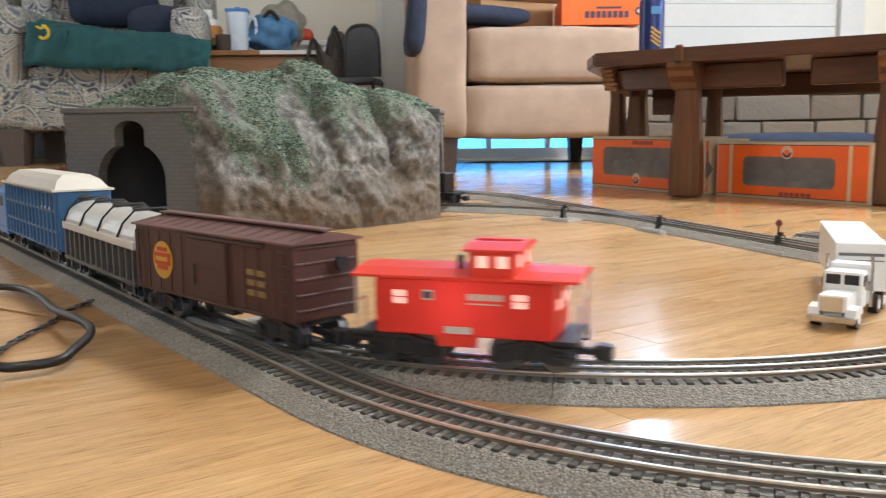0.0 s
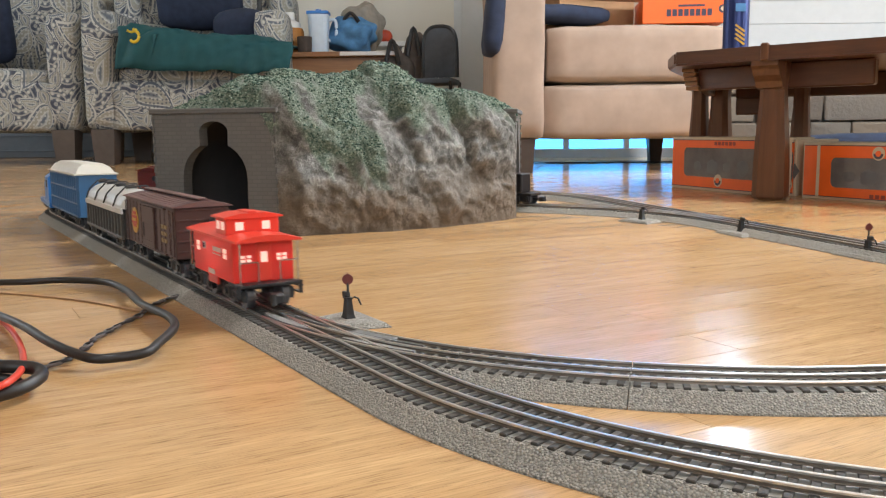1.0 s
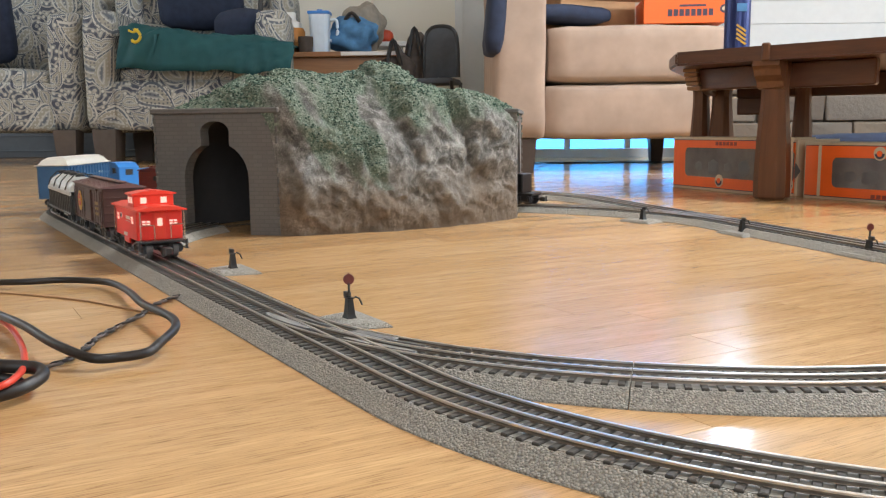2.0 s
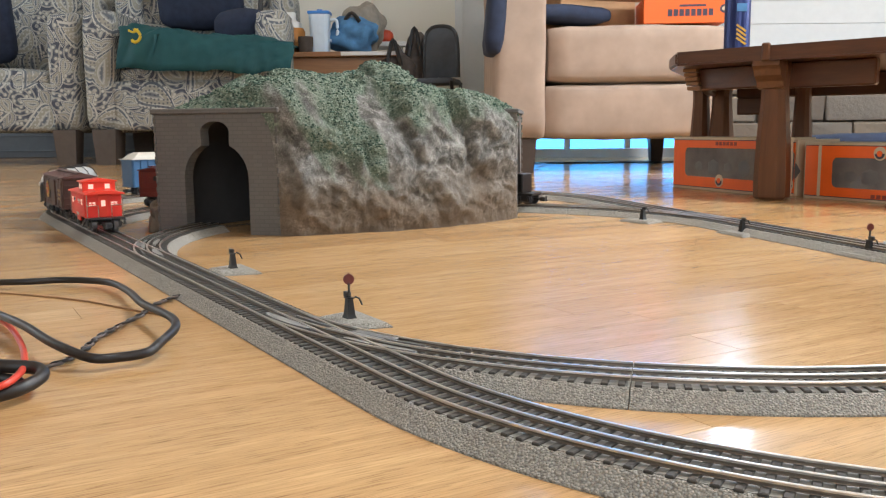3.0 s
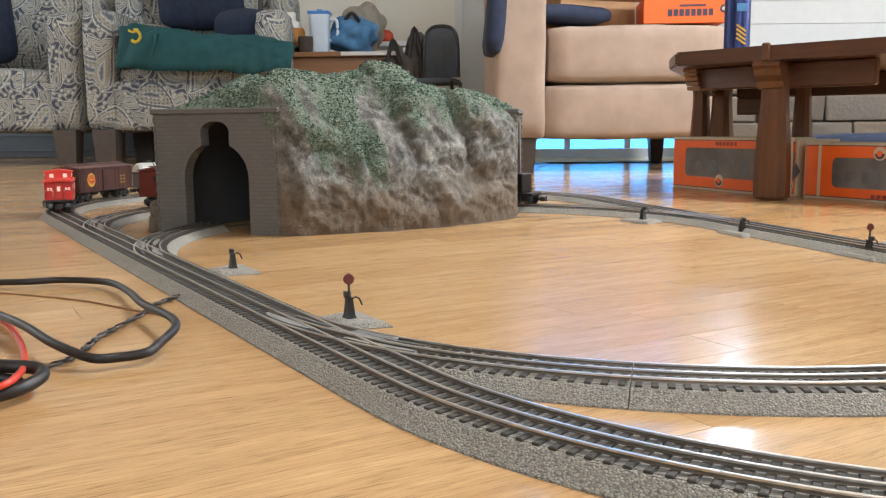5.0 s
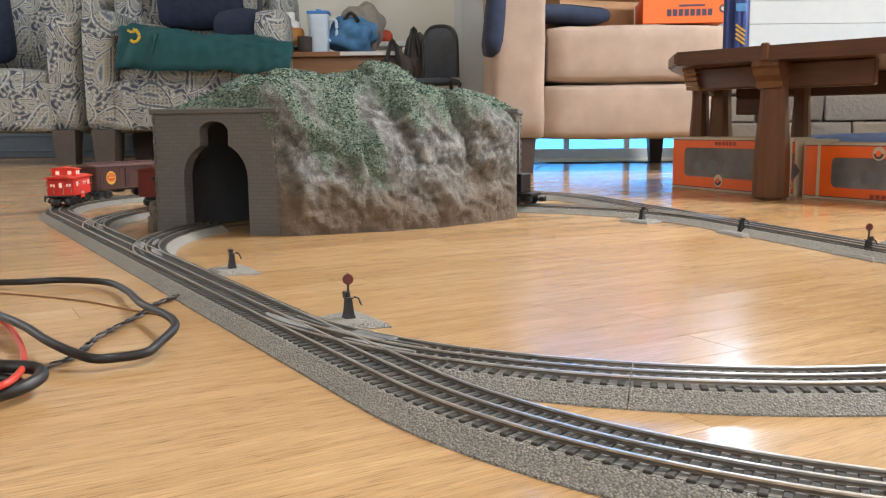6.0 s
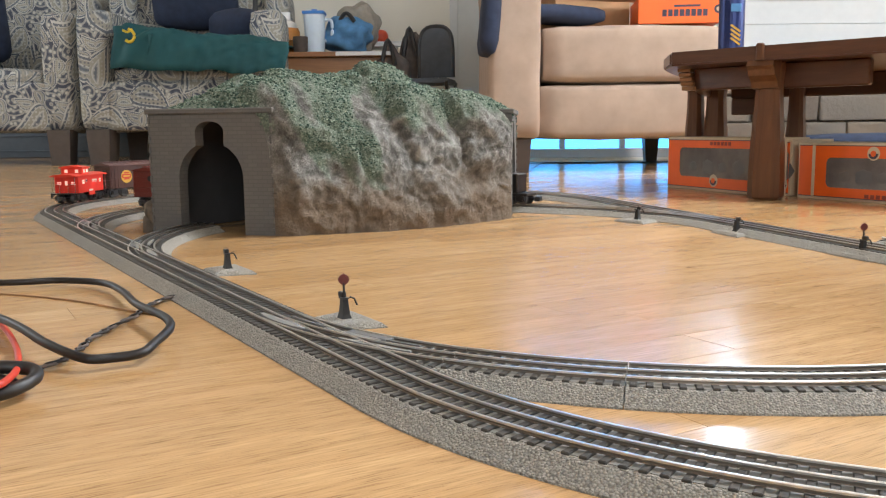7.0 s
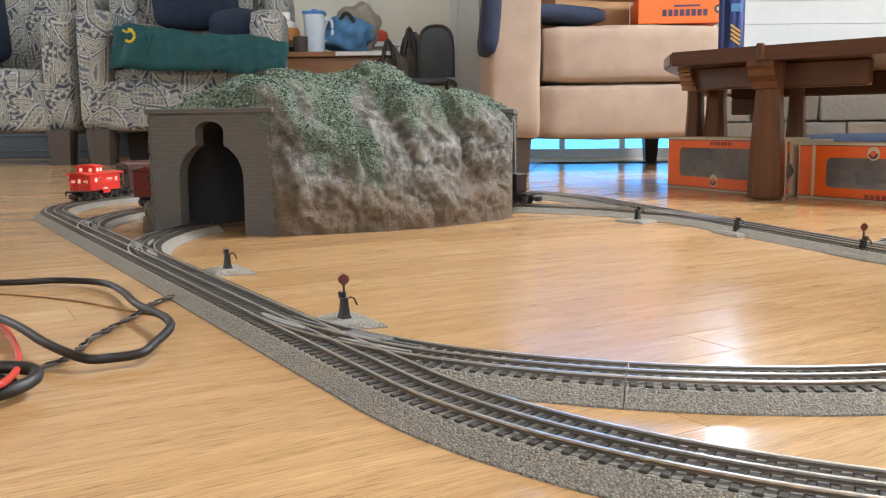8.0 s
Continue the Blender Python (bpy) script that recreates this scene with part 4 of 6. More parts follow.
def caboose():
    ob = thing("caboose", "bright red toy caboose with cupola and lit windows", "caboose", group="train cars")
    L, W2, Z0, Z1 = 0.1185, 0.0280, 0.0220, 0.0590
    bm = bmesh.new()
    box(bm, (0, 0, (Z0 + Z1) / 2), (L, 2 * W2, Z1 - Z0), 0.0012)
    part("body", bm, CABOOSE_SHELL, ob, "thin red plastic shell lit from inside")
    bm = bmesh.new()
    ball(bm, (0.004, 0, 0.044), (0.0035, 0.0035, 0.005), 1)
    part("bulb", bm, BULB, ob, "small lit bulb")
    for sy in (-1, 1):
        bm = bmesh.new()
        slab(bm, [(0.018, Z0 - 0.0), (0.017, Z0 - 0.007), (-0.009, Z0 - 0.007), (-0.010, Z0)], sy * (W2 - 0.002) - 0.001, sy * (W2 - 0.002) + 0.001)
        part("tool_box", bm, CABOOSE_RED, ob)
    bm = bmesh.new()
    Lr = 0.150
    rings = [[(x, y, z) for y, z in ((-0.0303, Z1), (-0.0303, Z1 + 0.0018), (-0.016, Z1 + 0.0050), (0, Z1 + 0.0062), (0.016, Z1 + 0.0050), (0.0303, Z1 + 0.0018), (0.0303, Z1), (0, Z1 + 0.001))] for x in (-Lr / 2, Lr / 2)]
    loft(bm, rings)
    part("roof", bm, CABOOSE_RED, ob)
    bm = bmesh.new()
    cx = -0.019
    box(bm, (cx, 0, Z1 + 0.0100), (0.030, 0.050, 0.0165), 0.001)
    part("cupola", bm, CABOOSE_RED, ob)
    bm = bmesh.new()
    loft(bm, [[(x, y, z + Z1 + 0.0180) for y, z in ((-0.0278, 0), (-0.0278, 0.0016), (-0.012, 0.0046), (0.012, 0.0046), (0.0278, 0.0016), (0.0278, 0))] for x in (cx - 0.0185, cx + 0.0185)])
    part("cupola_roof", bm, CABOOSE_RED, ob)
    bm = bmesh.new()
    rod(bm, (0.005, 0.012, Z1 + 0.003), (0.005, 0.012, Z1 + 0.014), 0.0022, n=10)
    part("chimney", bm, BLACK, ob)
    bm = bmesh.new()
    box(bm, (cx, 0, Z1 + 0.0231), (0.030, 0.008, 0.0016), 0.0004)
    part("running_board", bm, CABOOSE_RED, ob)
    for sx in (-1, 1):                                   # end platforms, rails, ladders
        bm = bmesh.new()
        box(bm, (sx * 0.0665, 0, Z0 - 0.001), (0.0145, 0.056, 0.003), 0.0006)
        part("platform", bm, BLACK, ob)
        for sy in (-1, 1):
            bm = bmesh.new()
            rod(bm, (sx * 0.0730, sy * 0.0265, Z0), (sx * 0.0730, sy * 0.0265, Z1 + 0.0005), 0.0008, n=6)
            rod(bm, (sx * 0.0730, sy * 0.0265, Z0 + 0.020), (sx * 0.0730, sy * 0.010, Z0 + 0.020), 0.0007, n=6)
            rod(bm, (sx * 0.0730, sy * 0.010, Z0), (sx * 0.0730, sy * 0.010, Z0 + 0.020), 0.0007, n=6)
            part("end_rail", bm, CHROME, ob)
            bm = bmesh.new()
            for k in range(2):
                box(bm, (sx * 0.0675, sy * 0.0285, Z0 - 0.004 - 0.006 * k), (0.012, 0.004, 0.0015))
            box(bm, (sx * 0.0730, sy * 0.0285, Z0 - 0.005), (0.0012, 0.003, 0.012))
            part("step", bm, BLACK, ob)
        bm = bmesh.new()
        box(bm, (sx * (L / 2 + 0.0004), 0, 0.0402), (0.0012, 0.013, 0.034), 0.0003)
        part("door", bm, CABOOSE_RED, ob)
        rows = [(0.0, 0.0445, 0.0062, 0.0095)]
        for y in (-0.0165, 0.0165):
            rows += [(y - 0.0027, 0.0455, 0.0040, 0.0024), (y + 0.0027, 0.0455, 0.0040, 0.0024), (y - 0.0027, 0.0420, 0.0040, 0.0024), (y + 0.0027, 0.0420, 0.0040, 0.0024)]
        for y, z, w, h in rows:
            bm = bmesh.new()
            box(bm, (sx * (L / 2 + 0.0010), y, z), (0.0006, w, h))
            part("window", bm, LIT, ob, "window lit from inside")
        for y in (-0.0125, 0.0125):
            bm = bmesh.new()
            box(bm, (cx + sx * 0.0152, y, Z1 + 0.0110), (0.0008, 0.0075, 0.0075))
            part("window", bm, LIT, ob, "window lit from inside")
    for sy in (-1, 1):
        for x in (-0.0375, 0.0422):
            for dx in (-0.0024, 0.0024):
                for dz in (-0.0024, 0.0024):
                    bm = bmesh.new()
                    box(bm, (x + dx, sy * (W2 + 0.0002), 0.0465 + dz), (0.0040, 0.0007, 0.0040))
                    part("window", bm, LIT, ob, "window lit from inside")
        for x in (-0.0250, -0.0120):
            bm = bmesh.new()
            box(bm, (cx + x + 0.0185, sy * 0.0252, Z1 + 0.0115), (0.0075, 0.0008, 0.0075))
            part("window", bm, LIT, ob, "window lit from inside")
        f = sy
        panel_bars(ob, "lettering", [(f * -0.013 + f * 0.0040 * k, 0.0482, 0.0031, 0.0040) for k in range(-3, 3)] + [(f * -0.014, 0.0438, 0.022, 0.0008), (f * 0.003, 0.0262, 0.018, 0.0045)], sy * (W2 + 0.0002), CREAM)
        panel_bars(ob, "herald", [(f * 0.023, 0.0485, 0.0070, 0.0065)], sy * (W2 + 0.0002), CREAM)
        panel_bars(ob, "herald", [(f * 0.023, 0.0485, 0.0046, 0.0042)], sy * (W2 + 0.0008), NAVY)
    truck(ob, -0.0425)
    truck(ob, 0.0425)
    return ob


def boxcar(name, label, body, roof, herald=True):
    ob = thing(name, label, "boxcar", group="train cars")
    L, W2, Z0, Z1 = 0.226, 0.0290, 0.0215, 0.0760
    bm = bmesh.new()
    box(bm, (0, 0, (Z0 + Z1) / 2), (L, 2 * W2, Z1 - Z0), 0.0010)
    part("body", bm, body, ob)
    bm = bmesh.new()
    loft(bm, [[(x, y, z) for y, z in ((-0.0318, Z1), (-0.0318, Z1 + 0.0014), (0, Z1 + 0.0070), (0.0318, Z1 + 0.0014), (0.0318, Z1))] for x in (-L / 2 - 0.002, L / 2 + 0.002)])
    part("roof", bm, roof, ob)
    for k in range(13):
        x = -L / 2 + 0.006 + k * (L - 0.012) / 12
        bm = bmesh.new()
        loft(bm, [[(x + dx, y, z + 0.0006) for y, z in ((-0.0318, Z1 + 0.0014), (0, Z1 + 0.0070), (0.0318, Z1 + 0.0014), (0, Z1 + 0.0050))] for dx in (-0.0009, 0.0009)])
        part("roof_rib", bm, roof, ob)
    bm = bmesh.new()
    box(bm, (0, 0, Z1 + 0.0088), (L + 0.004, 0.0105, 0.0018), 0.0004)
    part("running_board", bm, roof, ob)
    for sy in (-1, 1):
        f = sy
        bm = bmesh.new()
        box(bm, (f * -0.006, sy * (W2 + 0.0012), (Z0 + Z1) / 2 - 0.001), (0.050, 0.0024, Z1 - Z0 - 0.008), 0.0006)
        for k in range(3):
            box(bm, (f * -0.006, sy * (W2 + 0.0026), Z0 + 0.010 + k * 0.018), (0.050, 0.0008, 0.0012))
        d = part("door", bm, body, ob)
        bm = bmesh.new()
        rod(bm, (f * 0.012, sy * (W2 + 0.0034), 0.036), (f * 0.012, sy * (W2 + 0.0034), 0.052), 0.0006, n=6)
        part("door_handle", bm, BLACK, d)
        for z in (Z0 + 0.002, Z1 - 0.003):
            bm = bmesh.new()
            box(bm, (f * -0.025, sy * (W2 + 0.0014), z), (0.108, 0.0030, 0.0018), 0.0004)
            part("door_track", bm, body, ob)
        for x in [(-0.108 + 0.018 * k) for k in range(13)]:
            if abs(x + f * 0.006) > 0.028:
                bm = bmesh.new()
                box(bm, (x, sy * (W2 + 0.0002), (Z0 + Z1) / 2), (0.0009, 0.0009, Z1 - Z0 - 0.006))
                part("seam", bm, body, ob)
        for sx in (-1, 1):                                # ladders
            bm = bmesh.new()
            for k in range(6):
                rod(bm, (sx * 0.100, sy * (W2 + 0.0018), Z0 + 0.004 + k * 0.009), (sx * 0.110, sy * (W2 + 0.0018), Z0 + 0.004 + k * 0.009), 0.0005, n=5)
            for xx in (0.100, 0.110):
                rod(bm, (sx * xx, sy * (W2 + 0.0014), Z0), (sx * xx, sy * (W2 + 0.0014), Z1 - 0.004), 0.0006, n=5)
            part("ladder", bm, body, ob)
        if herald:
            bm = bmesh.new()
            x0 = f * 0.066
            vs = rod(bm, (x0, sy * (W2 + 0.0003), 0.0495), (x0, sy * (W2 + 0.0011), 0.0495), 0.0155, n=28)
            h = part("herald", bm, YELLOW, ob, "round yellow and red herald")
            bm = bmesh.new()
            box(bm, (x0, sy * (W2 + 0.0013), 0.0505), (0.026, 0.0006, 0.0100), 0.0002)
            for dz in (0.0085, -0.0065):
                box(bm, (x0, sy * (W2 + 0.0013), 0.0500 + dz), (0.016, 0.0006, 0.0035))
            part("herald_band", bm, HERALD_RED, h)
            bm = bmesh.new()
            box(bm, (x0, sy * (W2 + 0.0018), 0.0505), (0.019, 0.0005, 0.0035))
            part("lettering_bar", bm, YELLOW, h)
            panel_bars(ob, "lettering", [(f * (-0.062 - 0.013 * c), 0.0530 - 0.0075 * r, 0.0090, 0.0042) for c in range(2) for r in range(3)], sy * (W2 + 0.0006), DULL_GOLD)
    for sx in (-1, 1):
        for k in range(5):
            bm = bmesh.new()
            box(bm, (sx * (L / 2 + 0.0006), 0, Z0 + 0.008 + 0.011 * k), (0.0016, 0.054, 0.0022), 0.0005)
            part("end_rib", bm, body, ob)
        bm = bmesh.new()
        rod(bm, (sx * (L / 2 + 0.0005), -0.012, 0.060), (sx * (L / 2 + 0.0045), -0.012, 0.060), 0.0055, n=14)
        part("brake_wheel", bm, BLACK, ob)
    bm = bmesh.new()
    box(bm, (0, 0, Z0 - 0.002), (L - 0.01, 0.020, 0.005), 0.0006)
    box(bm, (0.0, 0.010, Z0 - 0.006), (0.03, 0.012, 0.008), 0.0015)
    part("underframe", bm, BLACK, ob)
    truck(ob, -0.082)
    truck(ob, 0.082)
    return ob


def tank_hopper():
    ob = thing("ribbed_tank_car", "dark ribbed toy freight car with silver rounded tank top", "freight car", group="train cars")
    L, W2 = 0.246, 0.0285
    bm = bmesh.new()
    box(bm, (0, 0, 0.034), (L, 0.046, 0.034), 0.001)
    part("body", bm, DARKGREY, ob)
    for sy in (-1, 1):
        for k in range(13):
            bm = bmesh.new()
            box(bm, (-L / 2 + 0.006 + k * (L - 0.012) / 12, sy * 0.0265, 0.035), (0.0052, 0.0050, 0.034), 0.0006)
            part("rib", bm, DARKGREY, ob)
        for k in range(12):
            bm = bmesh.new()
            box(bm, (-L / 2 + 0.0165 + k * (L - 0.012) / 12, sy * 0.0232, 0.035), (0.0105, 0.0010, 0.026))
            part("side_panel", bm, CREAM if k % 2 == 0 else CARD_CREAM, ob)
        bm = bmesh.new()
        box(bm, (0, sy * 0.0275, 0.0185), (L, 0.004, 0.004), 0.0006)
        part("side_sill", bm, DARKGREY, ob)
        bm = bmesh.new()
        box(bm, (0, sy * 0.0280, 0.0535), (L, 0.0035, 0.0075), 0.0008)
        part("side_rail", bm, SILVER, ob)
    bm = bmesh.new()
    rings = []
    for x, k in [(-L / 2, 0.80), (-L / 2 + 0.006, 0.97)] + [(-L / 2 + 0.010 + i * (L - 0.02) / 40, 1.0 - (0.02 if i % 10 == 0 else 0)) for i in range(41)] + [(L / 2 - 0.006, 0.97), (L / 2, 0.80)]:
        rings.append([(x, 0.0285 * k * math.cos(t), 0.056 + 0.0235 * k * math.sin(t)) for t in np.linspace(0, math.pi, 15)])
    loft(bm, rings)
    part("tank_top", bm, SILVER, ob, "silver rounded tank top", smooth=False)
    for k in range(4):
        x = -L / 2 + 0.035 + k * 0.064
        bm = bmesh.new()
        tube(bm, [(x + 0.010, -0.0295, 0.058), (x + 0.002, -0.026, 0.071), (x, -0.014, 0.0835), (x, 0.014, 0.0835), (x + 0.002, 0.026, 0.071), (x + 0.010, 0.0295, 0.058)], 0.0011, 6)
        part("strap", bm, BLACK, ob)
        bm = bmesh.new()
        lathe(bm, [(0.0075, 0.0), (0.0075, 0.004), (0.004, 0.006), (0.001, 0.0062)], 14, (x + 0.03, 0, 0.0785))
        part("hatch", bm, BLACK, ob)
    truck(ob, -0.090)
    truck(ob, 0.090)
    return ob


def covered_hopper():
    ob = thing("covered_hopper", "blue toy covered hopper car with cream roof", "hopper car", group="train cars")
    L, W2, Z0, Z1 = 0.280, 0.0305, 0.020, 0.088
    bm = bmesh.new()
    box(bm, (0, 0, (Z0 + Z1) / 2), (L, 2 * W2 - 0.004, Z1 - Z0), 0.0012)
    part("body", bm, BLUE, ob)
    for sy in (-1, 1):
        for k in range(15):
            bm = bmesh.new()
            box(bm, (-L / 2 + 0.004 + k * (L - 0.008) / 14, sy * (W2 - 0.0008), (Z0 + Z1) / 2), (0.0030, 0.0034, Z1 - Z0), 0.0005)
            part("rib", bm, BLUE, ob)
        for z in (Z0 + 0.002, 0.042, 0.065, Z1 - 0.002):
            bm = bmesh.new()
            box(bm, (0, sy * (W2 - 0.0012), z), (L, 0.0028, 0.0028), 0.0004)
            part("side_band", bm, BLUE, ob)
        panel_bars(ob, "lettering", [(-sy * (0.10 - 0.011 * k), 0.066, 0.008, 0.006) for k in range(4)], sy * (W2 - 0.0016), CREAM)
    bm = bmesh.new()
    loft(bm, [[(x * k, y * k, z) for x, y in ((-L / 2 - 0.003, -0.034), (L / 2 + 0.003, -0.034), (L / 2 + 0.003, 0.034), (-L / 2 - 0.003, 0.034))] for z, k in ((Z1, 1.0), (Z1 + 0.0022, 1.0))])
    loft(bm, [[(x, y, z) for x, y in ((-a, -b), (a, -b), (a, b), (-a, b))] for z, a, b in ((Z1 + 0.0022, L / 2 - 0.004, 0.030), (Z1 + 0.012, L / 2 - 0.016, 0.024), (Z1 + 0.0175, L / 2 - 0.026, 0.015))])
    part("roof", bm, CREAM, ob, "cream moulded roof")
    bm = bmesh.new()
    for x in (-0.06, 0.0, 0.06):
        loft(bm, [[(x + sx * k, sy * k * 0.8, z) for sx, sy in ((-1, -1), (1, -1), (1, 1), (-1, 1))] for z, k in ((Z0 - 0.012, 0.012), (Z0, 0.027))])
    part("hopper_chute", bm, BLACK, ob)
    truck(ob, -0.100)
    truck(ob, 0.100)
    return ob


def locomotive():
    ob = thing("diesel_locomotive", "light blue toy diesel locomotive with cab and hood", "locomotive", group="train cars")
    bm = bmesh.new()
    box(bm, (0, 0, 0.020), (0.202, 0.060, 0.010), 0.0015)
    part("frame", bm, LOCO_BLUE, ob)
    bm = bmesh.new()
    rings = [[(x, y, z) for y, z in ((-0.021, 0.025), (-0.021, 0.056), (-0.014, 0.064), (0, 0.067), (0.014, 0.064), (0.021, 0.056), (0.021, 0.025))] for x in (-0.038, 0.094)]
    loft(bm, rings)
    part("hood", bm, LOCO_BLUE, ob)
    bm = bmesh.new()
    rings = [[(x, y, z) for y, z in ((-0.030, 0.025), (-0.030, 0.072), (-0.018, 0.082), (0, 0.085), (0.018, 0.082), (0.030, 0.072), (0.030, 0.025))] for x in (-0.098, -0.040)]
    loft(bm, rings)
    part("cab", bm, LOCO_BLUE, ob)
    for sy in (-1, 1):
        bm = bmesh.new()
        box(bm, (-0.069, sy * 0.0303, 0.060), (0.022, 0.0012, 0.014), 0.0004)
        part("cab_window", bm, BLACK, ob)
        bm = bmesh.new()
        box(bm, (0.02, sy * 0.0214, 0.044), (0.05, 0.0014, 0.016), 0.0004)
        part("stripe_panel", bm, WHITE, ob)
        bm = bmesh.new()
        tube(bm, [(-0.036, sy * 0.0290, 0.042), (0.098, sy * 0.0290, 0.042)], 0.0007, 6)
        for k in range(5):
            rod(bm, (-0.034 + 0.032 * k, sy * 0.0290, 0.025), (-0.034 + 0.032 * k, sy * 0.0290, 0.042), 0.0006, n=5)
        part("handrail", bm, CHROME, ob)
    for y in (-0.012, 0.012):
        bm = bmesh.new()
        box(bm, (-0.0986, y, 0.064), (0.0012, 0.013, 0.013), 0.0004)
        part("cab_window", bm, BLACK, ob)
    bm = bmesh.new()
    rod(bm, (0.05, 0, 0.066), (0.05, 0, 0.074), 0.006, n=12)
    part("exhaust_stack", bm, BLACK, ob)
    bm = bmesh.new()
    box(bm, (0, 0, 0.011), (0.05, 0.040, 0.010), 0.002)
    part("fuel_tank", bm, BLACK, ob)
    truck(ob, -0.062)
    truck(ob, 0.062)
    return ob


CABOOSE = caboose()
BROWN_CAR = boxcar("boxcar", "dark brown toy boxcar with round yellow herald and maroon roof", MAROON, MAROON_ROOF)
TANK_CAR = tank_hopper()
HOPPER = covered_hopper()
LOCO = locomotive()
# a parked oxide red boxcar on the siding behind the portal, and a flat car end waiting in the tunnel
PARKED = boxcar("parked_boxcar", "plain dark red toy boxcar parked behind the tunnel portal", OXIDE, OXIDE, herald=False)
pp, pd = line_path(yp, yd, 1)[0](0.17)
PARKED.matrix_world = Matrix.Translation(pp + Vector((0, 0, RAIL_TOP))) @ Matrix.Rotation(math.atan2(pd.y, pd.x), 4, "Z")


def waiting_car():
    ob = thing("waiting_freight_car", "dark blue-black toy freight car waiting in the tunnel mouth", "freight car")
    bm = bmesh.new()
    box(bm, (-0.01, 0, 0.020), (0.150, 0.050, 0.006), 0.001)
    part("deck", bm, BLACK, ob)
    bm = bmesh.new()
    box(bm, (-0.017, 0, 0.043), (0.120, 0.046, 0.040), 0.002)
    part("load", bm, BLACK, ob)
    truck(ob, 0.035)
    truck(ob, -0.055)
    return ob


WAIT = waiting_car()
wp, wd = line_path(ip, idr, 1)[0](0.150)
WAIT.matrix_world = Matrix.Translation(wp + Vector((0, 0, RAIL_TOP))) @ Matrix.Rotation(math.atan2(-wd.y, -wd.x), 4, "Z")

# ---------------- toy lorry ----------------


def toy_lorry():
    ob = thing("toy_semi_truck", "white toy semi truck with box trailer", "toy truck", pose(0.387, 0.696, 0, 0, 0, -132))
    # x points the way the cab faces
    for nm, c, s, b in (("hood", (-0.008, 0, 0.0215), (0.034, 0.024, 0.015), 0.003), ("cab", (-0.034, 0, 0.0285), (0.022, 0.032, 0.032), 0.003), ("sleeper", (-0.056, 0, 0.0310), (0.020, 0.033, 0.036), 0.003),
                        ("chassis", (-0.055, 0, 0.0115), (0.120, 0.016, 0.005), 0.001)):
        bm = bmesh.new()
        box(bm, c, s, b, segs=2)
        part(nm, bm, WHITE, ob)
    bm = bmesh.new()
    box(bm, (0.0125, 0, 0.0090), (0.005, 0.038, 0.006), 0.001)
    part("bumper", bm, CHROME, ob)
    bm = bmesh.new()
    box(bm, (0.0098, 0, 0.021), (0.0016, 0.017, 0.013), 0.0005)
    part("grille", bm, CARD_CREAM, ob)
    for sy in (-1, 1):
        bm = bmesh.new()
        loft(bm, [[(x, sy * (0.0145 + dy), z) for x, z in ((0.010, 0.010), (0.008, 0.0175), (-0.004, 0.0195), (-0.014, 0.0175), (-0.018, 0.012))] for dy in (-0.0045, 0.0045)])
        part("fender", bm, WHITE, ob)
        bm = bmesh.new()
        box(bm, (-0.0232, sy * 0.0075, 0.0375), (0.0012, 0.012, 0.0085), 0.0004)
        part("windscreen", bm, BLACK, ob)
        bm = bmesh.new()
        box(bm, (-0.034, sy * 0.0163, 0.0365), (0.012, 0.0010, 0.009), 0.0003)
        part("side_window", bm, BLACK, ob)
        bm = bmesh.new()
        rod(bm, (-0.046, sy * 0.0185, 0.012), (-0.046, sy * 0.0185, 0.056), 0.0016, n=8)
        part("exhaust_stack", bm, CHROME, ob)
        bm = bmesh.new()
        box(bm, (-0.024, sy * 0.0205, 0.034), (0.002, 0.005, 0.008), 0.0005)
        part("mirror", bm, CHROME, ob)
        for x in (-0.004, -0.082, -0.104, -0.230, -0.252):
            bm = bmesh.new()
            rod(bm, (x, sy * 0.0105, 0.0085), (x, sy * 0.0185, 0.0085), 0.0085, n=18)
            w = part("wheel", bm, RUBBER, ob)
            bm = bmesh.new()
            rod(bm, (x, sy * 0.0183, 0.0085), (x, sy * 0.0192, 0.0085), 0.0045, n=12)
            part("rim", bm, WHITE, w)
    # the trailer stands turned to the cab
    tr = Matrix.Translation((-0.088, 0, 0)) @ Matrix.Rotation(radians(18), 4, "Z")
    bm = bmesh.new()
    box(bm, (-0.095, 0, 0.0405), (0.200, 0.044, 0.044), 0.0015, segs=2)
    bmesh.ops.transform(bm, matrix=tr, verts=bm.verts)
    part("trailer", bm, WHITE, ob, "white box trailer")
    bm = bmesh.new()
    for z, h in ((0.052, 0.0045), (0.0465, 0.0018)):
        box(bm, (-0.085, 0.0224, z), (0.14, 0.0008, h))
        box(bm, (0.0054, 0.0, z), (0.0008, 0.038, h * 0.6))
    bmesh.ops.transform(bm, matrix=tr, verts=bm.verts)
    part("lettering_bar", bm, GREY_CARD, ob)
    return ob


toy_lorry()

# ---------------- cables on the floor ----------------


def cable(name, label, pts, r, material, lift=0.0):
    bm = bmesh.new()
    tube(bm, smooth_path([(x * (1 - (r + z) / EYE_Z), y * (1 - (r + z) / EYE_Z), r + z + lift) for x, y, z in pts], 8), r, 10)
    return tagged(part(name, bm, material, smooth=True), label, "cable")


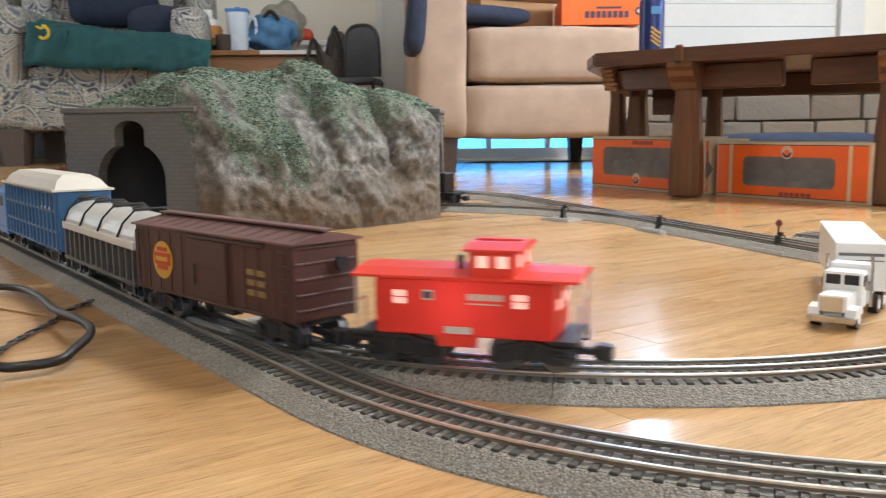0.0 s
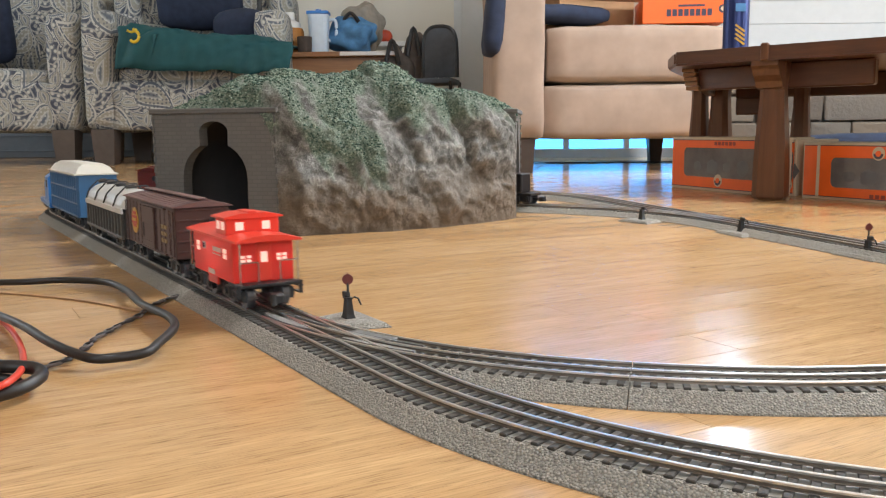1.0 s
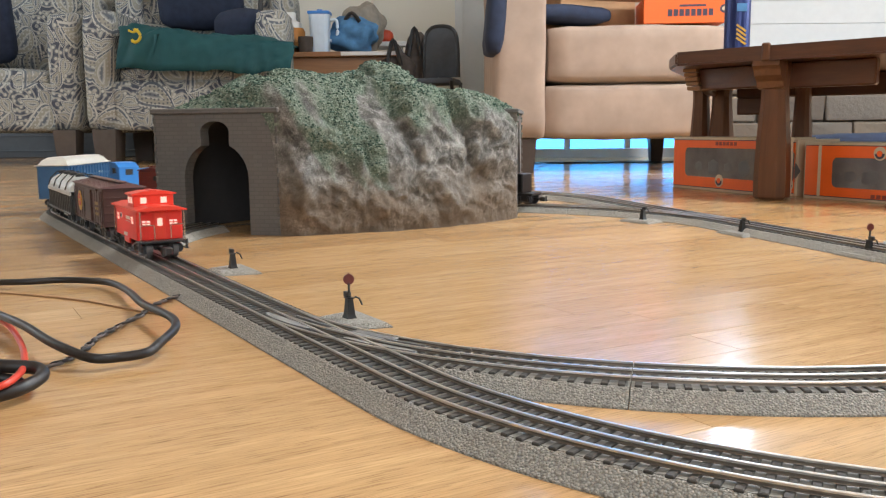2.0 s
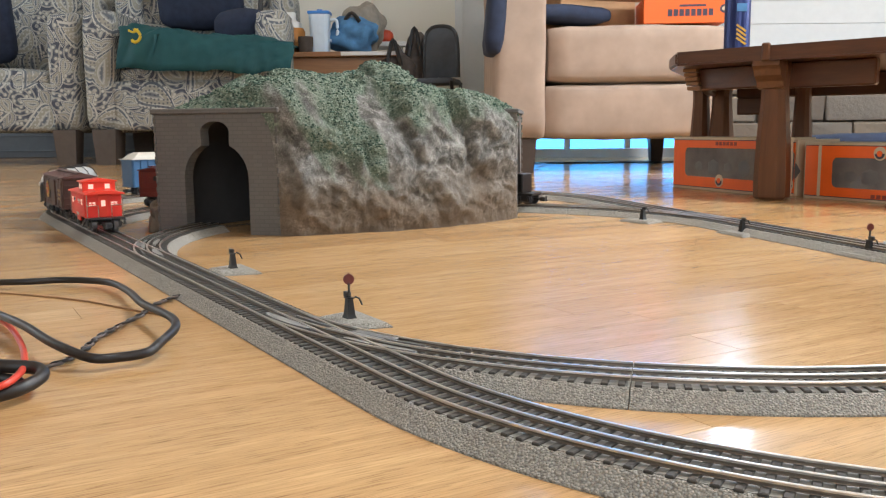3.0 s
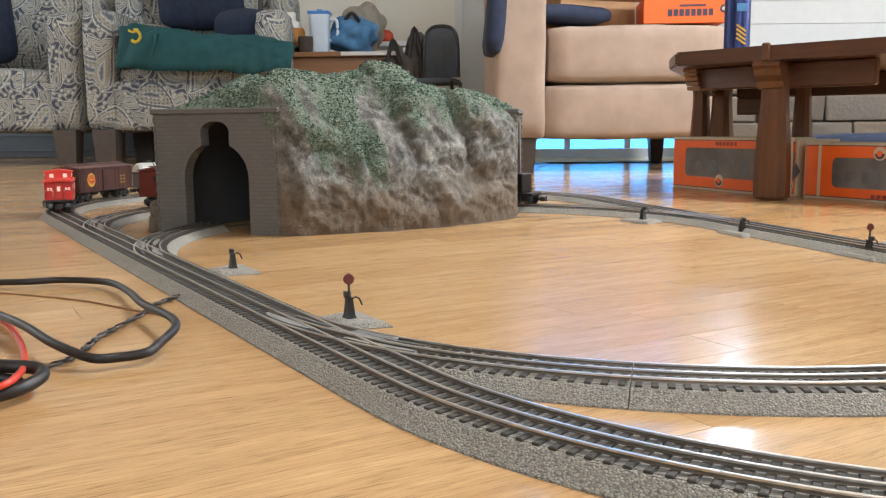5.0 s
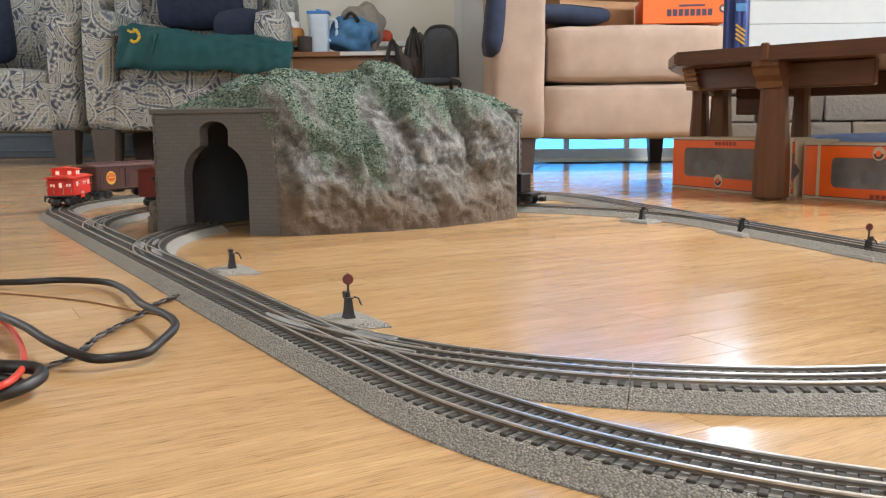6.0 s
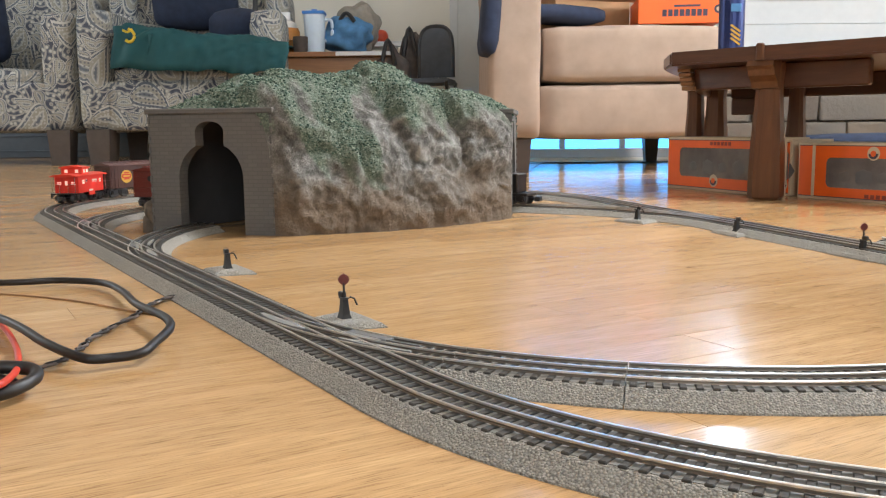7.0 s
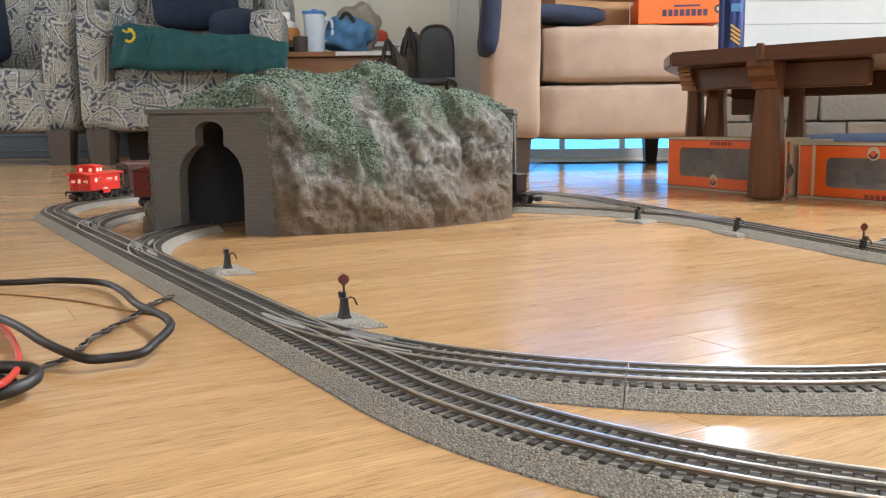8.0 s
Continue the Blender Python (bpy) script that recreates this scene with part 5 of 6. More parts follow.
cable("power_cable", "thick black power cable looped on the floor",
      [(-0.66, 1.005, 0), (-0.507, 0.996, 0.004), (-0.451, 1.008, 0.003), (-0.393, 0.990, 0.004), (-0.350, 0.936, 0.006), (-0.307, 0.860, 0.010), (-0.262, 0.801, 0.012), (-0.241, 0.753, 0.012),
       (-0.236, 0.695, 0.008), (-0.236, 0.664, 0.005), (-0.253, 0.650, 0.004), (-0.275, 0.650, 0.006), (-0.324, 0.697, 0.010), (-0.378, 0.762, 0.012), (-0.430, 0.815, 0.010), (-0.52, 0.90, 0.004)], 0.0036, RUBBER)
cable("coiled_cable", "black cable coil on the wooden floor",
      [(-0.47, 0.66, 0.0), (-0.39, 0.640, 0.010), (-0.335, 0.628, 0.012), (-0.305, 0.622, 0.010), (-0.290, 0.605, 0.008), (-0.287, 0.580, 0.006), (-0.296, 0.555, 0.004), (-0.33, 0.53, 0.003), (-0.40, 0.51, 0.0)], 0.0045, RUBBER)
cable("coiled_cable", "black cable coil on the wooden floor",
      [(-0.46, 0.60, 0.0), (-0.37, 0.600, 0.004), (-0.325, 0.597, 0.006), (-0.300, 0.588, 0.003), (-0.297, 0.573, 0.0), (-0.33, 0.55, 0.0), (-0.42, 0.52, 0.0)], 0.0035, RUBBER)
cable("red_wire", "red insulated wire on the floor", [(-0.46, 0.84, 0.0), (-0.399, 0.771, 0.002), (-0.352, 0.700, 0.004), (-0.320, 0.640, 0.010), (-0.306, 0.600, 0.014), (-0.308, 0.568, 0.012), (-0.34, 0.53, 0.005)], 0.0024, RED_WIRE)
thin = [(-0.300, 0.612), (-0.289, 0.645), (-0.290, 0.680), (-0.295, 0.713), (-0.294, 0.755), (-0.290, 0.802), (-0.294, 0.850), (-0.290, 0.885), (-0.283, 0.905)]
thin_run = [(float(np.interp(q, range(9), [c[0] for c in thin])), float(np.interp(q, range(9), [c[1] for c in thin]))) for q in np.linspace(0, 8, 25)]
for k in range(2):
    cable("thin_wire", "thin twisted dark track wire", [(x + 0.0030 * math.sin(2.4 * i + k * math.pi), y + 0.001 * math.cos(2.4 * i), 0.0018 + 0.0018 * math.cos(2.4 * i + k * math.pi)) for i, (x, y) in enumerate(thin_run)], 0.0013, WIRE_GREY if k else RUBBER)

cable("thin_wire", "thin brown wire lying across the floor", [(-0.62, 0.965, 0), (-0.477, 0.926, 0), (-0.38, 0.883, 0), (-0.303, 0.829, 0), (-0.262, 0.801, 0.0)], 0.0011, CARDBOARD)

# ---------------- tan armchair and what lies on it ----------------


def tan_sofa():
    ob = thing("tan_sofa", "tan microfibre sofa with thick seat cushions and dark legs", "sofa")
    for nm, c, s, r, p in (("base", (0.725, 3.83, 0.235), (0.71, 0.80, 0.212), 0.022, 0.006), ("seat_cushion", (0.730, 3.80, 0.452), (0.70, 0.78, 0.222), 0.034, 0.008),
                           ("backrest", (0.63, 4.33, 0.57), (0.90, 0.26, 0.86), 0.07, 0.02)):
        bm = bmesh.new()
        cushion(bm, c, s, r, p)
        part(nm, bm, TAN, ob, smooth=True)
    for x in (0.277,):
        bm = bmesh.new()
        cushion(bm, (x, 3.84, 0.43), (0.205, 0.92, 0.60), 0.03, 0.008)
        part("arm", bm, TAN, ob, smooth=True)
    for x, y in ((0.305, 3.44), (1.02, 3.46), (0.305, 4.35), (1.02, 4.35)):
        bm = bmesh.new()
        loft(bm, [[(x + sx * k, y + sy * k, z) for sx, sy in ((-1, -1), (1, -1), (1, 1), (-1, 1))] for z, k in ((0, 0.026), (0.132, 0.036))])
        part("leg", bm, BROWN_LEG, ob)
    return ob


tan_sofa()
bm = bmesh.new()
cushion(bm, (0.03, 0, 0.04), (0.07, 0.30, 0.36), 0.03, 0.01)
j = part("jacket", bm, NAVY, smooth=True)
j.matrix_world = pose(0.155, 3.48, 0.60, 0, 6, 0)
tagged(j, "dark navy jacket hanging over the sofa arm", "jacket")


def carton(name, label, c, s, turn, material, tilt=0):
    ob = thing(name, label, "box", pose(*c, tilt, 0, turn))
    bm = bmesh.new()
    box(bm, (0, 0, s[2] / 2), s, 0.002)
    part("carton", bm, material, ob)
    return ob


ob = carton("track_carton", "orange track carton with dark lettering on the sofa", (0.925, 3.60, 0.568), (0.31, 0.26, 0.10), -5, ORANGE)
panel_bars(ob, "lettering_bar", [(-0.055 + 0.022 * k, 0.040, 0.017, 0.026) for k in range(8)] + [(0.03, 0.066, 0.10, 0.008)], -0.1306, INK)
bm = bmesh.new()
rod(bm, (0.148, -0.1302, 0.052), (0.148, -0.1312, 0.052), 0.016, n=20)
part("roundel", bm, INK, ob)
bm = bmesh.new()
rod(bm, (0.148, -0.1310, 0.052), (0.148, -0.1318, 0.052), 0.008, n=16)
part("roundel_centre", bm, CARD_CREAM, ob)
ob = carton("open_carton", "brown cardboard carton with open flap on the sofa", (0.56, 3.78, 0.568), (0.34, 0.30, 0.16), 20, CARDBOARD)
bm = bmesh.new()
box(bm, (0, -0.10, 0.01), (0.34, 0.2, 0.004), 0.001, Matrix.Rotation(radians(-25), 4, "X"))
bmesh.ops.translate(bm, vec=(0.02, -0.17, 0.14), verts=bm.verts)
part("flap", bm, CARDBOARD, ob)
bm = bmesh.new()
cushion(bm, (0, 0, 0.045), (0.34, 0.16, 0.055), 0.025, 0.010)
ob = part("navy_pillow", bm, NAVY, smooth=True)
ob.matrix_world = pose(0.47, 3.55, 0.568, 0, 0, 25)
tagged(ob, "dark navy pillow on the sofa seat", "pillow")

# ---------------- coffee table ----------------


def coffee_table():
    ob = thing("coffee_table", "heavy red-brown wooden coffee table with shaped top", "coffee table", pose(0.762, 2.075, 0, 0, 0, -37))
    # origin at the near leg; x runs along the front edge, y back
    top = 0.350
    outline = [(-0.305, 0.10), (-0.225, -0.05), (-0.03, -0.075), (0.50, -0.135), (0.64, -0.06), (0.70, 0.06), (0.70, 0.58), (0.58, 0.70), (-0.36, 0.70), (-0.44, 0.58)]
    bm = bmesh.new()
    loft(bm, [[(x, y, z) for x, y in outline] for z in (top - 0.033, top)])
    bmesh.ops.bevel(bm, geom=list(bm.edges), offset=0.005, segments=2, affect="EDGES")
    part("tabletop", bm, TABLE_WOOD, ob)

    def rail(a, b, z0, z1, name="apron", thick=0.026):
        a, b = Vector((*a, 0)), Vector((*b, 0))
        bm = bmesh.new()
        box(bm, (0, 0, 0), ((b - a).length, thick, z1 - z0), 0.004)
        bmesh.ops.transform(bm, matrix=Matrix.Translation((a + b) / 2 + Vector((0, 0, (z0 + z1) / 2))) @ Matrix.Rotation(math.atan2((b - a).y, (b - a).x), 4, "Z"), verts=bm.verts)
        part(name, bm, TABLE_WOOD, ob)

    rail((0.02, 0.03), (0.215, 0.01), 0.258, 0.317)                 # the front apron has a gap before the corner leg
    rail((0.275, 0.0), (0.42, -0.02), 0.258, 0.317)
    rail((-0.215, 0.10), (-0.02, 0.035), 0.262, 0.317)
    rail((-0.345, 0.52), (-0.215, 0.115), 0.262, 0.317)
    rail((-0.28, 0.56), (0.55, 0.56), 0.255, 0.317)
    rail((0.56, 0.0), (0.58, 0.53), 0.258, 0.317)
    rail((-0.27, 0.535), (-0.13, 0.535), 0.205, 0.255, "drawer_box", 0.022)
    for x, y, k0 in ((0, 0, 1.0), (0.45, -0.05, 1.05), (-0.385, 0.54, 0.80), (-0.32, 0.54, 0.95), (-0.075, 0.505, 0.72), (0.57, 0.56, 1.0)):
        bm = bmesh.new()
        loft(bm, [[(x + sx * k * k0, y + sy * k * k0, z) for sx, sy in ((-1, -0.55), (-0.55, -1), (0.55, -1), (1, -0.55), (1, 0.55), (0.55, 1), (-0.55, 1), (-1, 0.55))]
                  for z, k in ((0, 0.031), (0.006, 0.037), (0.05, 0.037), (0.14, 0.034), (0.23, 0.028), (0.262, 0.027), (0.300, 0.030), (0.317, 0.030))])
        part("leg", bm, LEG_WOOD, ob)
    for x, y in ((0.0, -0.036), (0.45, -0.088)):                   # flared corbel under the edge and a peg through it
        bm = bmesh.new()
        slab(bm, [(0.0, 0.255), (0.0, 0.317), (-0.052, 0.317), (-0.056, 0.306), (-0.046, 0.298), (-0.040, 0.285), (-0.022, 0.272), (-0.014, 0.258)], -0.030, 0.030)
        bmesh.ops.rotate(bm, verts=bm.verts, matrix=Matrix.Rotation(radians(90), 3, "Z"))
        bmesh.ops.translate(bm, verts=bm.verts, vec=(x, y + 0.012, 0))
        part("corbel", bm, LEG_WOOD, ob)
        bm = bmesh.new()
        box(bm, (x, y - 0.042, top - 0.014), (0.018, 0.014, 0.040), 0.003)
        part("peg", bm, LEG_WOOD, ob)
    for k in range(5):                                              # stepped fingers at the far corner
        bm = bmesh.new()
        box(bm, (-0.226 - 0.003 * k, 0.085, 0.268 + 0.0115 * k), (0.034, 0.030, 0.0100), 0.003, segs=2)
        part("bracket_finger", bm, END_WOOD, ob, "pale wooden bracket finger")
    return ob


coffee_table()
bm = bmesh.new()
lathe(bm, [(0.0, 0.0), (0.024, 0.0), (0.033, 0.008), (0.033, 0.150), (0.027, 0.162), (0.025, 0.165), (0.0, 0.163)], 28)
can = thing("drink_can", "dark blue drink can with yellow stripes on the coffee table", "drink can", pose(0.760, 2.36, 0.350))
part("body", bm, CAN_BLUE, can, smooth=False)
for k in range(4):
    bm = bmesh.new()
    box(bm, (0.0, -0.0335, 0.040 + 0.011 * k), (0.030, 0.0012, 0.005), 0, Matrix.Rotation(radians(35), 4, "Y"))
    part("stripe", bm, YELLOW, can)
bm = bmesh.new()
box(bm, (0, -0.0335, 0.125), (0.026, 0.0012, 0.020))
part("label_panel", bm, BAG_BLUE, can)

# ---------------- orange display boxes ----------------


def display_box(p, q, h, depth, label, flip=False):
    """An orange display box whose front foot runs from p to q."""
    p, q = Vector((*p, 0)), Vector((*q, 0))
    w = (q - p).length
    ob = thing("display_box", label, "toy box", Matrix.Translation(p) @ Matrix.Rotation(math.atan2((q - p).y, (q - p).x), 4, "Z"), "toy train boxes on the floor")
    bm = bmesh.new()
    box(bm, (w / 2, depth / 2, h / 2), (w, depth, h), 0.002)
    part("carton", bm, CARD_CREAM, ob, "cream-edged carton")
    wx0, wx1, wz0, wz1 = (0.20 * w, 0.80 * w, 0.22 * h, 0.74 * h) if flip else (0.14 * w, 0.87 * w, 0.25 * h, 0.80 * h)
    e = 0.05 * h
    for c, s in (((w / 2, -0.001, (e + wz0) / 2), (w - 2 * e, 0.003, wz0 - e)), ((w / 2, -0.001, (wz1 + h - e) / 2), (w - 2 * e, 0.003, h - e - wz1)),
                 (((e + wx0) / 2, -0.001, (wz0 + wz1) / 2), (wx0 - e, 0.003, wz1 - wz0)), (((wx1 + w - e) / 2, -0.001, (wz0 + wz1) / 2), (w - e - wx1, 0.003, wz1 - wz0))):
        bm = bmesh.new()
        box(bm, c, s)
        part("front_panel", bm, ORANGE, ob, "orange printed panel")
    bm = bmesh.new()
    box(bm, ((wx0 + wx1) / 2, -0.0006, (wz0 + wz1) / 2), (wx1 - wx0, 0.0016, wz1 - wz0))
    part("window_film", bm, FILM, ob, "clear film over a grey insert")
    for k in range(4):
        bm = bmesh.new()
        cx, r = wx0 + (wx1 - wx0) * (0.2 + 0.2 * k), h * (0.10 + 0.05 * (k % 2))
        ball(bm, (cx, -0.0012, wz0 + h * 0.2), (r * 1.2, 0.0012, r), 2, 0.3)
        part("insert", bm, GREY_CARD, ob)
    zc = h * (0.82 if flip else 0.20)
    for r, m, k in ((0.115 * h, CARD_CREAM, 0), (0.090 * h, INK, 1), (0.050 * h, ORANGE, 2)):
        bm = bmesh.new()
        arcs = np.linspace(math.pi, 2 * math.pi, 14) if k == 1 else np.linspace(0, 2 * math.pi, 24, endpoint=False)
        slab(bm, [(w * 0.5 + r * math.cos(t), zc + r * math.sin(t)) for t in arcs], -0.0036 - 0.0006 * k, -0.0024)
        bmesh.ops.recalc_face_normals(bm, faces=bm.faces)
        part("roundel", bm, m, ob)
    for x in (0.115 * w, 0.885 * w) if flip else ():
        bm = bmesh.new()
        box(bm, (x, -0.0014, h / 2), (0.020 * w, 0.0036, h - 2 * e))
        part("cream_strip", bm, CARD_CREAM, ob, "cream vertical strip")
    # rounded corners of the window
    for cx, sx in ((wx0, 1), (wx1, -1)):
        for cz, sz in ((wz0, 1), (wz1, -1)):
            bm = bmesh.new()
            q = 0.10 * h
            slab(bm, [(cx, cz)] + [(cx + sx * q * (1 - math.cos(t)), cz + sz * q * (1 - math.sin(t))) for t in np.linspace(0, math.pi / 2, 6)], -0.0024, -0.0008)
            bmesh.ops.recalc_face_normals(bm, faces=bm.faces)
            part("window_corner", bm, ORANGE, ob)
    panel_bars(ob, "lettering_bar", [(w * (0.47 + 0.035 * k), h * (0.10 if flip else 0.885), w * 0.024, h * 0.065) for k in range(6)], -0.0030, DULL_PRINT)
    for z in (e * 1.05, h - e * 1.05):
        bm = bmesh.new()
        box(bm, (w / 2, -0.0014, z), (w - 2 * e, 0.0030, 0.0018))
        part("border", bm, INK, ob)
    bm = bmesh.new()
    box(bm, (-0.0008, depth / 2, h / 2), (0.0026, depth * 0.86, h * 0.86))
    e_ = part("end_panel", bm, ORANGE, ob, "orange end panel")
    return ob


display_box((0.647, 2.538), (0.795, 2.140), 0.143, 0.12, "orange display box with cream edges on the floor")
display_box((0.852, 2.115), (1.042, 1.757), 0.132, 0.12, "orange display box lying upside down on the floor", True)
display_box((0.832, 2.190), (0.848, 2.146), 0.138, 0.13, "end of an orange display box on the floor")

# ---------------- stone hearth and dark things beyond the table ----------------


def hearth():
    ob = thing("stone_hearth", "low hearth wall of rough tan fieldstones", "hearth", pose(1.22, 3.95, 0), kind="structure")
    rng = random.Random(8)
    bm = bmesh.new()
    box(bm, (0.9, 0.22, 0.20), (1.8, 0.36, 0.40))
    part("core", bm, MORTAR, ob)
    z = 0.0
    while z < 0.40:
        h = rng.uniform(0.085, 0.12)
        x = -0.02 - rng.uniform(0, 0.08)
        while x < 1.8:
            w = rng.uniform(0.18, 0.38)
            bm = bmesh.new()
            vs = box(bm, (0, 0, 0), (w - 0.006, 0.09, h - 0.006), 0.010, segs=2)
            for v in bm.verts:
                v.co += Vector([noise.noise(v.co * 18 + Vector((x * 7, z * 5, k))) for k in (1, 5, 9)]) * 0.010
            s = part("stone", bm, STONE, ob)
            s.location = (x + w / 2, 0.045 + rng.uniform(-0.012, 0.012), z + h / 2)
            x += w
        z += h
    bm = bmesh.new()
    box(bm, (0.9, 0.17, 0.425), (1.84, 0.42, 0.045), 0.01, segs=2)
    part("cap_stone", bm, STONE, ob)
    return ob


hearth()
bm = bmesh.new()
cushion(bm, (0, 0, 0.075), (0.72, 0.30, 0.11), 0.03, 0.01)
box(bm, (0, 0, 0.011), (0.46, 0.26, 0.022))
ob = part("folded_blanket", bm, NAVY, smooth=True)
ob.matrix_world = pose(1.78, 3.60, 0, 0, 0, -8)
tagged(ob, "dark folded blanket on the floor by the hearth", "blanket")

# ---------------- paisley armchairs ----------------


def paisley_chair(m):
    """Seat front foot at the origin, x to the side, y back."""
    ob = thing("paisley_armchair", "paisley upholstered armchair in navy, grey and cream", "armchair", m, "paisley armchairs")
    for nm, c, s, r, p in (("base", (0, 0.40, 0.315), (0.80, 0.80, 0.27), 0.02, 0.004), ("seat_cushion", (0, 0.38, 0.47), (0.73, 0.72, 0.10), 0.04, 0.02), ("backrest", (0, 0.74, 0.74), (0.84, 0.24, 0.62), 0.07, 0.03)):
        bm = bmesh.new()
        cushion(bm, c, s, r, p)
        part(nm, bm, PAISLEY, ob, smooth=True)
    for sx in (-1, 1):
        bm = bmesh.new()
        cushion(bm, (sx * 0.455, 0.42, 0.50), (0.185, 0.84, 0.64), 0.05, 0.01)
        part("arm", bm, PAISLEY, ob, smooth=True)
        bm = bmesh.new()
        cushion(bm, (sx * 0.45, 0.70, 0.86), (0.15, 0.36, 0.30), 0.06, 0.01)
        part("wing", bm, PAISLEY, ob, smooth=True)
        for y in (0.05, 0.76):
            bm = bmesh.new()
            loft(bm, [[(sx * 0.445 + a * k, y + b * k, z) for a, b in ((-1, -1), (1, -1), (1, 1), (-1, 1))] for z, k in ((0, 0.050), (0.19, 0.062))])
            part("leg", bm, GREY_LEG, ob)
    return ob


chair = paisley_chair(pose(-1.40, 4.76, 0, 0, 0, 3))
copy_thing(chair, pose(-2.535, 4.80, 0, 0, 0, 2))
# pillows and the green jersey
for x, y, z, w, h, t in ((-1.16, 5.15, 0.60, 0.32, 0.24, -12), (-1.45, 5.34, 0.80, 0.5, 0.34, 0), (-2.72, 5.20, 0.60, 0.42, 0.40, 8)):
    bm = bmesh.new()
    cushion(bm, (0, 0, h / 2), (w, 0.14, h), 0.055, 0.03)
    ob = part("throw_pillow", bm, NAVY, smooth=True)
    ob.matrix_world = pose(x, y, z, 12, 0, t)
    tagged(ob, "dark navy throw pillow on the armchair", "pillow", "navy throw pillows")


def jersey():
    ob = thing("green_jersey", "dark green jersey with gold emblem draped over the seat", "jersey", pose(-1.40, 4.70, 0))
    bm = bmesh.new()
    nx, ny = 60, 26
    rows = []
    for j in range(ny + 1):
        v = j / ny
        row = []
        for i in range(nx + 1):
            u = i / nx
            x = -0.33 + 0.91 * u
            hump = 0.720 - 0.09 * u ** 2 + 0.012 * math.sin(9 * u)
            low = 0.500 - 0.03 * u
            t = min(1.0, v / 0.55)
            z = low + (hump - low) * math.sin(t * math.pi / 2) ** 0.8
            y = -0.05 + 0.10 * t * t + max(0.0, v - 0.55) * 0.8
            f = noise.noise(Vector((u * 6 - v * 4, v * 2.0, 3))) * 0.055 + noise.noise(Vector((u * 17 + v * 6, v * 4, 8))) * 0.020
            row.append((x + 0.02 * math.sin(6 * v), y - abs(f) * 0.9, z + f * 0.5))
        rows.append(row)
    loft(bm, rows, closed=False, caps=False)
    bmesh.ops.recalc_face_normals(bm, faces=bm.faces)
    bmesh.ops.solidify(bm, geom=bm.faces[:], thickness=0.006)
    part("cloth", bm, GREEN_CLOTH, ob, smooth=True)
    bm = bmesh.new()
    pts = [(0.0, 0, 0.045), (0.022, 0, 0.030), (0.03, 0, 0.010), (0.02, 0, -0.012), (0.0, 0, -0.02), (-0.016, 0, -0.010)]
    tube(bm, smooth_path(pts, 5), 0.008, 8)
    tube(bm, smooth_path([(-0.03, 0, 0.04), (-0.005, 0, 0.030), (0.02, 0, 0.045)], 5), 0.006, 8)
    e = part("emblem", bm, GOLD, ob, "gold curved emblem")
    e.location = (-0.215, -0.075, 0.655)
    return ob


jersey()

# ---------------- end table with its things ----------------
et = thing("end_table", "oak end table with pale edge", "end table", pose(-0.64, 5.25, 0))
bm = bmesh.new()
box(bm, (0, 0, 0.595), (0.72, 0.52, 0.028), 0.006, segs=2)
part("tabletop", bm, END_WOOD, et)
bm = bmesh.new()
box(bm, (0, 0, 0.535), (0.64, 0.44, 0.090), 0.004)
part("apron", bm, END_WOOD, et)
bm = bmesh.new()
box(bm, (0.2, -0.262, 0.596), (0.31, 0.006, 0.022), 0.002)
part("edge_strip", bm, TRIM, et, "white edge strip")
for x in (-0.30, 0.30):
    for y in (-0.20, 0.20):
        bm = bmesh.new()
        box(bm, (x, y, 0.245), (0.05, 0.05, 0.49), 0.004)
        part("leg", bm, END_WOOD, et)
pit = thing("water_pitcher", "frosted pale blue plastic pitcher with blue lid", "pitcher", pose(-0.725, 5.12, 0.609))
bm = bmesh.new()
loft(bm, [[(k * math.copysign(abs(math.cos(t)) ** 0.5, math.cos(t)), k * math.copysign(abs(math.sin(t)) ** 0.5, math.sin(t)), z) for t in np.linspace(0, 2 * math.pi, 20, endpoint=False)] for z, k in ((0, 0.050), (0.01, 0.053), (0.12, 0.056), (0.215, 0.060))])
part("body", bm, PITCHER, pit)
bm = bmesh.new()
box(bm, (0, 0, 0.224), (0.124, 0.124, 0.018), 0.006, segs=2)
rod(bm, (0, 0, 0.232), (0, 0, 0.245), 0.016, n=14)
part("lid", bm, LID_BLUE, pit)
bm = bmesh.new()
tube(bm, smooth_path([(0.055, 0, 0.185), (0.085, 0, 0.188), (0.098, 0, 0.17), (0.098, 0, 0.10), (0.085, 0, 0.075), (0.054, 0, 0.072)], 5), 0.009, 8)
part("handle", bm, PITCHER, pit)
cr = thing("amber_crock", "amber woven crock with white bottle top", "jar", pose(-0.895, 5.16, 0.609))
bm = bmesh.new()
lathe(bm, [(0.0, 0), (0.070, 0.0), (0.078, 0.02), (0.078, 0.125), (0.070, 0.145), (0.0, 0.146)], 26)
part("body", bm, AMBER, cr, smooth=False)
bm = bmesh.new()
lathe(bm, [(0.0, 0.146), (0.060, 0.146), (0.060, 0.175), (0.028, 0.19), (0.026, 0.235), (0.0, 0.238)], 22)
part("bottle_top", bm, WHITE, cr)
mug = thing("glass_mug", "amber glass mug with handle", "mug", pose(-0.795, 5.03, 0.609))
bm = bmesh.new()
lathe(bm, [(0.0, 0.0), (0.036, 0.0), (0.040, 0.01), (0.042, 0.085), (0.038, 0.085), (0.036, 0.012), (0.0, 0.010)], 20)
part("body", bm, BAG_BROWN, mug)
bm = bmesh.new()
